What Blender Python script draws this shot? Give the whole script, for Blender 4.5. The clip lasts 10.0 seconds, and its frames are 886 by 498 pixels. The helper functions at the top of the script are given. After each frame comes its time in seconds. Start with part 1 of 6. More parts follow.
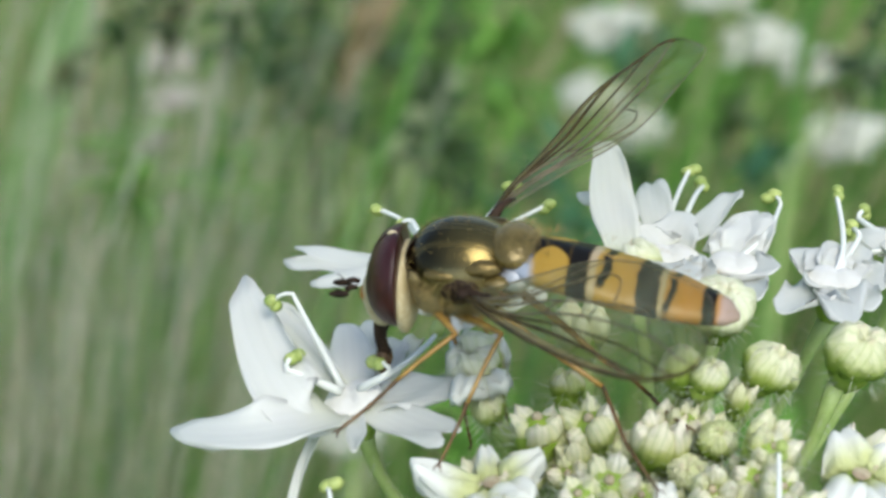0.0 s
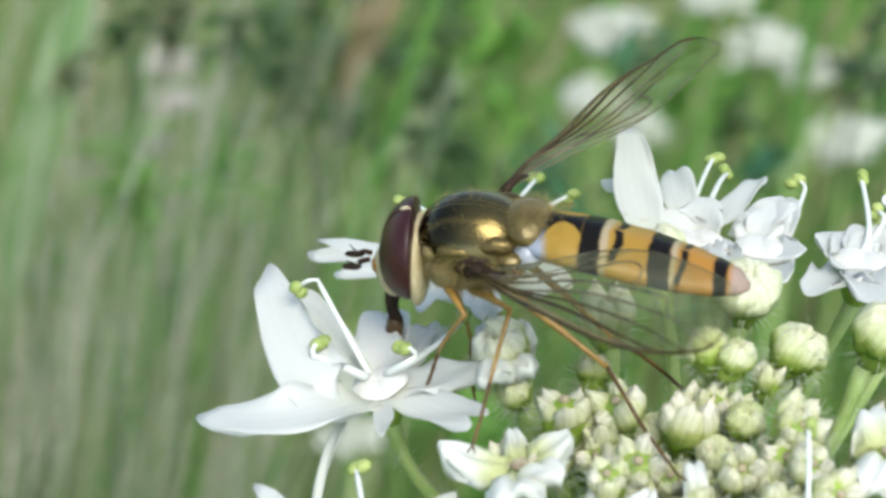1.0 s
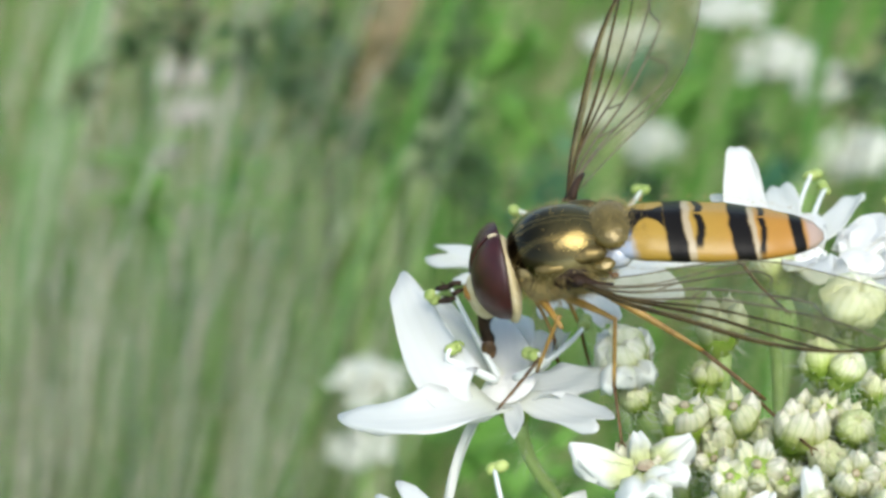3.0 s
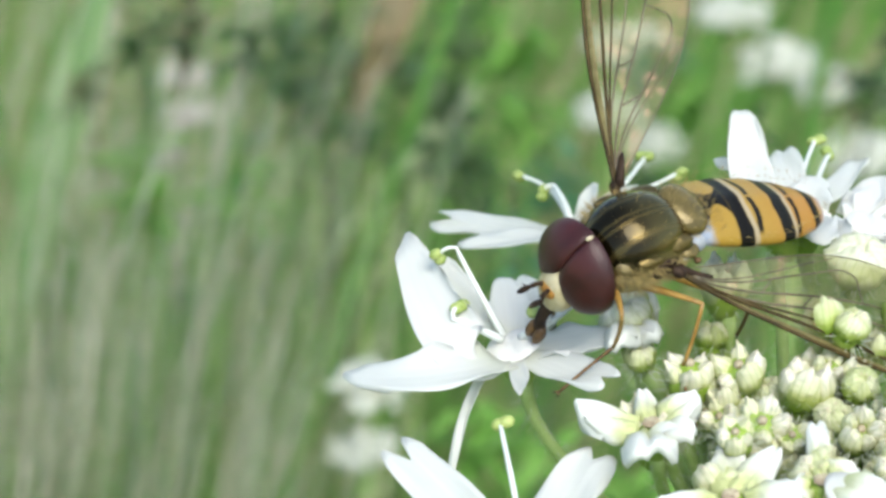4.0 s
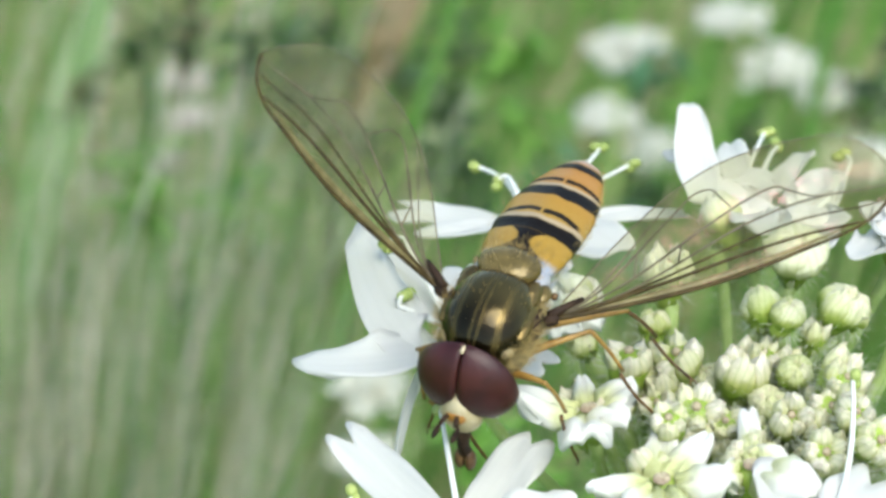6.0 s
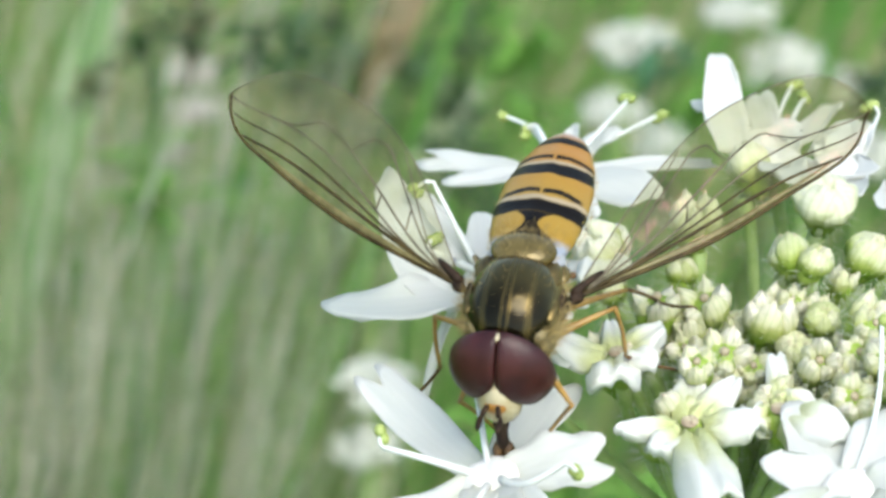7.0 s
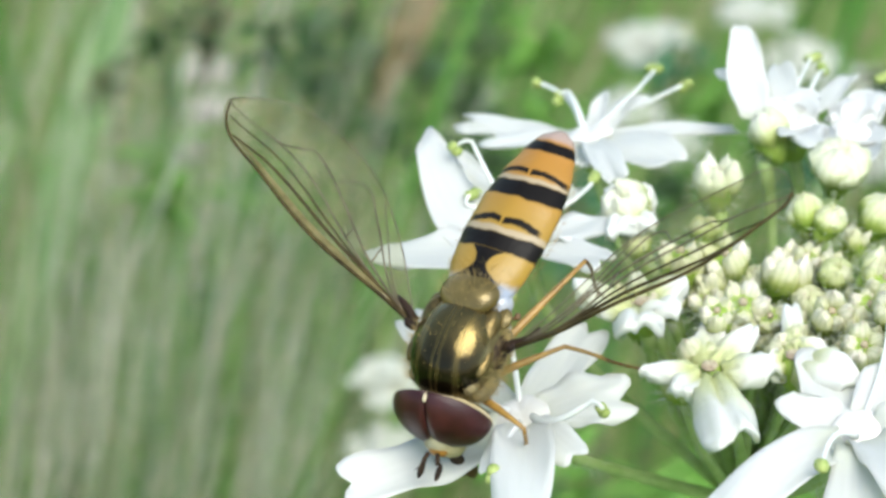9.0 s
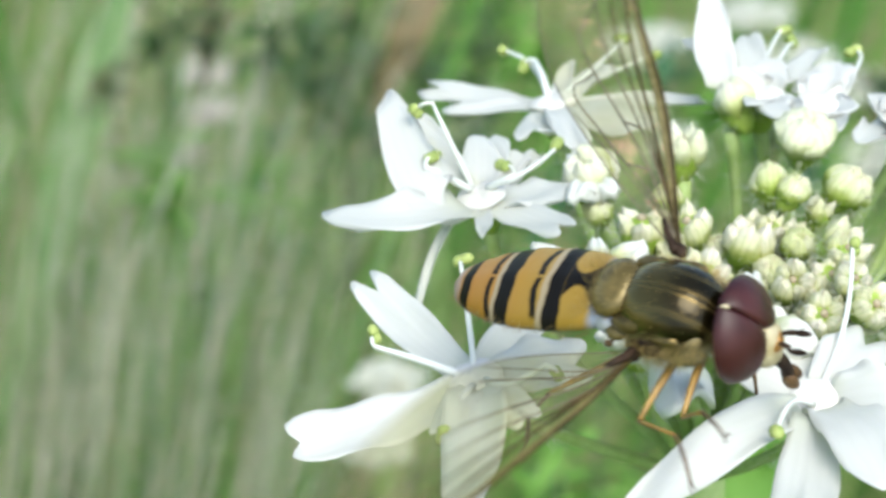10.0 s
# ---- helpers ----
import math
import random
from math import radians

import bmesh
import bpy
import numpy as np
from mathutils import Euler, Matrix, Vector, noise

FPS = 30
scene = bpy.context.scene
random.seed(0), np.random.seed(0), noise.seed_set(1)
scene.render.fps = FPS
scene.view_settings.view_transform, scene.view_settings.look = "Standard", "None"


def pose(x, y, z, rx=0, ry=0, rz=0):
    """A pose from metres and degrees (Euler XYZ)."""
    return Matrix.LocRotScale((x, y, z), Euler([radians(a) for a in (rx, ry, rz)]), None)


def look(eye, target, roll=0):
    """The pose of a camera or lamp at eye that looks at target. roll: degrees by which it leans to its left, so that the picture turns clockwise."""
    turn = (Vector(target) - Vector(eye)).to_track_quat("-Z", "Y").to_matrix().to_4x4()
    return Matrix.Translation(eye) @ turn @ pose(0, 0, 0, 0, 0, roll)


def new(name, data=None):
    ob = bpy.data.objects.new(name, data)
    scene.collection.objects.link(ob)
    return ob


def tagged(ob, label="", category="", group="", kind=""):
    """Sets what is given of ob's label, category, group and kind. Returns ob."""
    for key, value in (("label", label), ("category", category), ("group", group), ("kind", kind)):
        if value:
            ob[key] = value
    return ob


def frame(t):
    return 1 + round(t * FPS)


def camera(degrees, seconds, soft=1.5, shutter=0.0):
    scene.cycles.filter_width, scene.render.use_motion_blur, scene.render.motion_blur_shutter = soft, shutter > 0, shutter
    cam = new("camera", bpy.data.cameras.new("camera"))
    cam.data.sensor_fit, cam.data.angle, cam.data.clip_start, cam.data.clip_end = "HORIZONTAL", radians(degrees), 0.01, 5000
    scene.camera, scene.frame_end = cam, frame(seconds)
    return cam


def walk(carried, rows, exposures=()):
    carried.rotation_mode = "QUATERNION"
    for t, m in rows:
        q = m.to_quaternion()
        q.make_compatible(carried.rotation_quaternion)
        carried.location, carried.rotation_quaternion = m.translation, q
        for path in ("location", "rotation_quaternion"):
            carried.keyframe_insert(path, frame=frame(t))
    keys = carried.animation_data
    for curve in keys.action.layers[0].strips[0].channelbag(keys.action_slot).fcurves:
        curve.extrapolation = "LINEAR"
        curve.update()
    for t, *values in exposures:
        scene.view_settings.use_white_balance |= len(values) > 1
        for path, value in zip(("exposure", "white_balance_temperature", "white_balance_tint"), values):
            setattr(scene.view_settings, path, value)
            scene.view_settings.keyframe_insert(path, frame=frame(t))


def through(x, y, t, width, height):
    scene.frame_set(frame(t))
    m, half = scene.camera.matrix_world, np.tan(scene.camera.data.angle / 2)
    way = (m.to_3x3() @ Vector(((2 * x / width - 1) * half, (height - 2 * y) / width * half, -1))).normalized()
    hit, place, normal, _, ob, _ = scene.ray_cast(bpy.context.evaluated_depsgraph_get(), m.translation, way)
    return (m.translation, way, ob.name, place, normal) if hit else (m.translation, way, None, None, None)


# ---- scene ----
from mathutils import Quaternion

MM = 0.001
PITCH = radians(33)
FOCUS = Vector((0, 0, 0.9))
REACH = 0.080
# the slanting axes in which the sway is given: x right, y up along the view, z back to the lens
BASE = Matrix(((1, 0, 0, 0), (0, math.sin(PITCH), -math.cos(PITCH), 0), (0, math.cos(PITCH), math.sin(PITCH), FOCUS.z), (0, 0, 0, 1)))
# seconds, pan, tilt, roll in degrees
CAMERA_TURN = [
    (0, 0.000, 0.000, 0.000),
    (0.5, -0.005, 0.031, 0.027),
    (1, 0.017, 0.048, 0.060),
    (1.5, 0.060, 0.028, 0.082),
    (2, 0.143, 0.052, 0.122),
    (2.5, 0.201, 0.176, 0.178),
    (4, 0.270, 0.306, 0.230),
    (4.5, 0.207, 0.279, 0.294),
    (5, 0.213, 0.300, 0.362),
    (6.5, 0.297, 0.403, 0.501),
    (7, 0.362, 0.264, 0.621),
    (7.5, 0.392, 0.230, 0.729),
    (8, 0.429, 0.252, 0.795),
    (8.5, 0.512, 0.185, 0.795),
    (9, 0.625, 0.246, 0.795),
    (9.5, 0.707, 0.195, 0.795),
    (10, 0.625, 0.288, 0.795),
]
# seconds, place in mm, turn as a quaternion
UMBEL_SWAY = [
    (0, -3.438, -0.165, 4.386, 1.00000, 0.00023, -0.00152, 0.00193),
    (0.2, -3.716, -0.372, 4.843, 0.99999, -0.00105, -0.00209, 0.00310),
    (0.3, -3.641, -0.374, 5.071, 0.99999, -0.00168, -0.00238, 0.00369),
    (0.5, -3.563, -0.095, 5.528, 0.99998, -0.00296, -0.00295, 0.00486),
    (0.7, -3.831, -0.037, 5.137, 0.99997, -0.00429, -0.00314, 0.00593),
    (0.8, -3.514, 0.171, 4.942, 0.99996, -0.00495, -0.00324, 0.00647),
    (1, -2.866, 0.198, 4.551, 0.99995, -0.00628, -0.00343, 0.00754),
    (1.2, -2.486, 0.229, 3.965, 0.99997, -0.00497, -0.00200, 0.00631),
    (1.3, -2.679, 0.355, 3.673, 0.99997, -0.00431, -0.00128, 0.00569),
    (1.5, -2.986, 0.524, 3.088, 0.99999, -0.00300, 0.00015, 0.00446),
    (1.7, -2.512, 0.514, 2.663, 0.99998, -0.00298, -0.00065, 0.00526),
    (1.8, -1.984, 0.847, 2.450, 0.99998, -0.00297, -0.00105, 0.00566),
    (2, -1.443, 0.438, 2.024, 0.99997, -0.00294, -0.00184, 0.00645),
    (2.2, -1.302, 0.732, 1.217, 0.99999, -0.00115, -0.00040, 0.00450),
    (2.3, -1.124, 0.856, 0.813, 0.99999, -0.00026, 0.00032, 0.00352),
    (2.5, -0.281, 0.245, 0.001, 1.00000, 0.00153, 0.00176, 0.00156),
    (3.8, 0.045, 0.305, -0.098, 0.99999, -0.00163, 0.00319, 0.00138),
    (4, 0.046, 1.333, -0.107, 0.99999, -0.00211, 0.00341, 0.00136),
    (4.2, -1.003, 0.965, -0.429, 0.99999, -0.00176, 0.00173, 0.00225),
    (4.3, -1.403, 1.122, -0.588, 0.99999, -0.00158, 0.00089, 0.00270),
    (4.5, -1.086, 0.912, -0.915, 0.99999, -0.00123, -0.00078, 0.00359),
    (4.7, -0.772, 0.656, -1.184, 0.99999, -0.00076, -0.00162, 0.00490),
    (4.8, -0.794, 0.597, -1.317, 0.99998, -0.00053, -0.00204, 0.00555),
    (5, -1.626, 0.514, -1.580, 0.99997, -0.00007, -0.00287, 0.00686),
    (5.2, -1.481, 0.299, -1.720, 0.99998, 0.00021, -0.00312, 0.00587),
    (5.75, -1.283, 1.195, -2.094, 0.99999, 0.00098, -0.00382, 0.00314),
    (6.3, -1.087, 2.092, -2.466, 0.99999, 0.00175, -0.00452, 0.00041),
    (6.5, -0.717, 2.448, -2.603, 0.99999, 0.00203, -0.00477, -0.00059),
    (6.7, -0.531, 3.456, -2.538, 0.99999, 0.00214, -0.00477, -0.00081),
    (6.8, -0.326, 3.557, -2.509, 0.99999, 0.00220, -0.00478, -0.00093),
    (7, -0.665, 2.981, -2.451, 0.99999, 0.00231, -0.00478, -0.00115),
    (7.2, -0.674, 3.117, -3.449, 0.99999, 0.00200, -0.00437, -0.00244),
    (7.3, -0.477, 3.488, -3.949, 0.99998, 0.00185, -0.00416, -0.00308),
    (7.5, -0.222, 3.787, -4.949, 0.99998, 0.00154, -0.00375, -0.00436),
    (7.7, -1.200, 4.158, -5.301, 0.99998, 0.00233, -0.00502, -0.00362),
    (7.8, -1.174, 4.364, -5.481, 0.99998, 0.00273, -0.00565, -0.00326),
    (8, -1.314, 3.693, -5.843, 0.99997, 0.00352, -0.00691, -0.00252),
    (8.2, -1.798, 4.593, -6.163, 0.99996, 0.00361, -0.00675, -0.00361),
    (8.3, -1.702, 4.562, -6.328, 0.99996, 0.00365, -0.00667, -0.00416),
    (8.5, -0.754, 4.705, -6.663, 0.99996, 0.00374, -0.00651, -0.00524),
    (8.7, -0.464, 4.338, -7.043, 0.99996, 0.00337, -0.00637, -0.00586),
    (8.8, -0.340, 4.413, -7.232, 0.99996, 0.00319, -0.00630, -0.00617),
    (9, -0.070, 4.220, -7.612, 0.99995, 0.00283, -0.00617, -0.00679),
    (9.2, 0.114, 4.772, -7.682, 0.99994, 0.00272, -0.00638, -0.00797),
    (9.3, 0.086, 4.735, -7.717, 0.99994, 0.00266, -0.00649, -0.00856),
    (9.5, -0.860, 4.015, -7.779, 0.99993, 0.00256, -0.00670, -0.00974),
    (9.7, -1.159, 4.692, -7.235, 0.99990, 0.00200, -0.00588, -0.01248),
    (9.8, -0.931, 4.922, -6.968, 0.99989, 0.00172, -0.00547, -0.01385),
    (10, -1.118, 5.230, -6.427, 0.99985, 0.00117, -0.00465, -0.01659),
]
FLY_PATH = [
    (0, 0.506, -0.472, 8.188, -0.07740, 0.08857, -0.43845, -0.89102),
    (0.2, 0.186, -0.629, 8.349, -0.07561, 0.08477, -0.43086, -0.89524),
    (0.3, 0.240, -0.607, 8.428, -0.07470, 0.08287, -0.42704, -0.89732),
    (0.5, 0.277, -0.282, 8.588, -0.07288, 0.07903, -0.41940, -0.90141),
    (0.7, -0.073, -0.158, 8.064, -0.07526, 0.07681, -0.41893, -0.90163),
    (0.8, 0.203, 0.082, 7.802, -0.07644, 0.07570, -0.41869, -0.90173),
    (1, 0.769, 0.173, 7.276, -0.07882, 0.07349, -0.41822, -0.90193),
    (1.2, 0.936, 0.184, 7.031, -0.08002, 0.07995, -0.41756, -0.90158),
    (1.3, 0.637, 0.299, 6.910, -0.08063, 0.08317, -0.41722, -0.90139),
    (1.5, 0.120, 0.447, 6.668, -0.08184, 0.08962, -0.41655, -0.90097),
    (1.7, 0.279, 0.423, 6.366, -0.03511, 0.07229, -0.39773, -0.91398),
    (1.8, 0.650, 0.749, 6.214, -0.01168, 0.06354, -0.38791, -0.91943),
    (2, 0.876, 0.326, 5.910, 0.03523, 0.04588, -0.36746, -0.92824),
    (2.2, 1.011, 0.700, 4.893, 0.01197, 0.08732, -0.36531, -0.92670),
    (2.3, 1.186, 0.864, 4.385, 0.00026, 0.10794, -0.36401, -0.92512),
    (2.5, 2.023, 0.336, 3.364, -0.02325, 0.14893, -0.36094, -0.92033),
    (2.7, 2.217, 0.448, 3.088, 0.00176, 0.12237, -0.38934, -0.91293),
    (3.25, 3.182, -0.131, 3.216, 0.11714, -0.05724, -0.35732, -0.92484),
    (3.8, 4.146, -0.710, 3.346, 0.22655, -0.23448, -0.30849, -0.89360),
    (4, 4.239, 0.589, 3.132, 0.21486, -0.22760, -0.29110, -0.90404),
    (4.2, 2.721, 0.342, 3.275, 0.20764, -0.20260, -0.30856, -0.90588),
    (4.3, 2.085, 0.559, 3.348, 0.20394, -0.19001, -0.31717, -0.90648),
    (4.5, 1.929, 0.467, 3.482, 0.19633, -0.16471, -0.33411, -0.90703),
    (4.7, 2.224, 0.184, 3.290, 0.23728, -0.19063, -0.36084, -0.88157),
    (4.8, 2.192, 0.111, 3.196, 0.25739, -0.20330, -0.37377, -0.86759),
    (5, 0.541, -0.566, 2.879, 0.29198, -0.14897, -0.33231, -0.88438),
    (5.2, 0.688, -0.602, 2.925, 0.28635, -0.11379, -0.32632, -0.89363),
    (5.75, 0.825, -1.025, 4.065, 0.44392, -0.15672, -0.32325, -0.82090),
    (6.3, 0.941, -1.452, 5.203, 0.58742, -0.19433, -0.30965, -0.72200),
    (6.5, 1.222, -1.147, 4.630, 0.58634, -0.22375, -0.31657, -0.71128),
    (6.7, 1.399, -0.347, 5.085, 0.58950, -0.21717, -0.31829, -0.70994),
    (6.8, 1.600, -0.350, 5.308, 0.59106, -0.21388, -0.31915, -0.70926),
    (7, 1.252, -1.133, 5.756, 0.59417, -0.20728, -0.32085, -0.70785),
    (7.2, 0.992, -1.077, 5.153, 0.58981, -0.20065, -0.30137, -0.72183),
    (7.3, 1.064, -0.744, 4.850, 0.58748, -0.19727, -0.29157, -0.72865),
    (7.5, 1.068, -0.522, 4.246, 0.58252, -0.19039, -0.27187, -0.74196),
    (7.7, -0.239, -0.638, 3.985, 0.57972, -0.14110, -0.27239, -0.75486),
    (7.8, -0.378, -0.676, 3.850, 0.57776, -0.11631, -0.27236, -0.76058),
    (8, -0.846, -1.836, 3.575, 0.57274, -0.06651, -0.27173, -0.77052),
    (8.2, -1.605, -1.354, 3.528, 0.58435, -0.01454, -0.27236, -0.76429),
    (8.3, -1.449, -1.351, 3.244, 0.59134, -0.01624, -0.27718, -0.75711),
    (8.5, -0.383, -1.142, 2.669, 0.60512, -0.01964, -0.28670, -0.74246),
    (8.7, 0.183, -1.601, 2.645, 0.61690, -0.00421, -0.28576, -0.73331),
    (8.8, -0.006, -1.690, 2.533, 0.60003, -0.00124, -0.28672, -0.74683),
    (9, -0.362, -2.209, 2.308, 0.56542, 0.00471, -0.28826, -0.77277),
    (9.2, 0.081, -2.146, 2.050, 0.62778, -0.01358, -0.29567, -0.71992),
    (9.3, 0.524, -2.241, 2.238, 0.69435, -0.07490, -0.28626, -0.65599),
    (9.4, 0.624, -2.499, 2.747, 0.77325, -0.16499, -0.27629, -0.54638),
    (9.5, 0.724, -2.759, 3.256, 0.83172, -0.25072, -0.25886, -0.42235),
    (9.6, 1.374, -2.588, 4.004, 0.89857, -0.21033, -0.24754, -0.29505),
    (9.7, 2.024, -2.420, 4.751, 0.94530, -0.16504, -0.23058, -0.16123),
    (9.8, 3.099, -1.644, 6.219, 0.91784, -0.16279, -0.34416, -0.11238),
    (10, 4.564, -1.060, 7.194, 0.92708, -0.24320, -0.24654, -0.14351),
]
# seconds, the way of each wing and of its leading edge in the fly's space: left, right
WING_WAYS = [
    (0, -0.703, 0.625, 0.340, 0.506, 0.775, -0.380, -0.329, -0.943, -0.045, 0.873, -0.286, -0.396),
    (0.5, -0.673, 0.625, 0.396, 0.485, 0.776, -0.402, -0.370, -0.924, -0.098, 0.818, -0.275, -0.505),
    (1, -0.699, 0.611, 0.370, 0.589, 0.786, -0.185, -0.368, -0.921, -0.131, 0.849, -0.275, -0.451),
    (1.5, -0.718, 0.575, 0.392, 0.469, 0.816, -0.338, -0.316, -0.930, -0.186, 0.881, -0.215, -0.421),
    (2, -0.595, 0.650, 0.473, 0.753, 0.656, 0.047, -0.446, -0.878, -0.173, 0.841, -0.345, -0.416),
    (2.5, -0.700, 0.596, 0.395, 0.665, 0.745, 0.054, -0.318, -0.942, -0.109, 0.920, -0.278, -0.276),
    (4, -0.801, 0.588, -0.116, 0.595, 0.755, -0.275, -0.435, -0.846, 0.308, 0.808, -0.518, -0.280),
    (4.5, -0.414, 0.806, 0.424, -0.038, 0.450, -0.892, -0.422, -0.836, 0.350, 0.889, -0.457, -0.020),
    (5, -0.396, 0.795, 0.460, 0.828, 0.526, -0.197, -0.530, -0.808, 0.256, 0.788, -0.357, 0.502),
    (5.2, -0.427, 0.789, 0.442, 0.813, 0.549, -0.194, -0.542, -0.805, 0.230, 0.776, -0.388, 0.381),
    (6.5, -0.714, 0.693, 0.096, 0.280, 0.408, -0.869, -0.620, -0.782, 0.061, 0.700, -0.587, -0.408),
    (7, -0.733, 0.675, 0.082, 0.346, 0.474, -0.809, -0.607, -0.793, 0.048, 0.726, -0.579, -0.371),
    (7.5, -0.740, 0.671, 0.048, 0.520, 0.615, -0.592, -0.623, -0.782, 0.017, 0.749, -0.602, -0.275),
    (8, -0.420, 0.754, 0.505, 0.900, 0.418, 0.124, -0.558, -0.829, 0.035, 0.789, -0.517, 0.331),
    (8.2, -0.473, 0.759, 0.447, 0.881, 0.418, 0.223, -0.562, -0.826, 0.045, 0.771, -0.502, 0.386),
    (8.5, -0.423, 0.788, 0.448, 0.861, 0.504, -0.073, -0.568, -0.821, 0.061, 0.742, -0.478, 0.470),
    (8.7, -0.445, 0.781, 0.438, 0.876, 0.279, 0.393, -0.554, -0.831, 0.047, 0.743, -0.468, 0.478),
    (9, -0.440, 0.794, 0.419, 0.876, 0.277, 0.395, -0.533, -0.846, 0.026, 0.744, -0.454, 0.490),
    (9.2, -0.806, 0.510, -0.300, 0.509, 0.856, 0.086, -0.563, -0.826, 0.014, 0.757, -0.513, -0.069),
    (9.3, -0.780, 0.441, -0.444, 0.022, 0.728, 0.685, -0.577, -0.816, 0.008, 0.764, -0.543, -0.349),
    (9.4, -0.726, 0.489, -0.483, 0.512, 0.853, 0.100, -0.662, -0.745, 0.084, 0.740, -0.670, -0.060),
    (9.5, -0.673, 0.461, -0.578, 0.618, 0.778, -0.110, -0.779, -0.432, -0.454, 0.467, -0.884, 0.040),
    (9.6, -0.660, 0.742, -0.119, 0.709, 0.559, -0.429, -0.800, -0.506, -0.322, 0.590, -0.750, -0.300),
    (9.7, -0.573, 0.792, 0.212, 0.333, 0.461, -0.823, -0.724, -0.492, -0.484, 0.668, -0.677, -0.310),
    (9.8, -0.580, 0.778, 0.243, 0.225, 0.439, -0.870, -0.790, -0.569, -0.231, 0.613, -0.718, -0.330),
    (10, -0.555, 0.803, 0.216, 0.612, 0.570, -0.547, -0.251, -0.858, 0.447, 0.245, -0.504, -0.828),
]
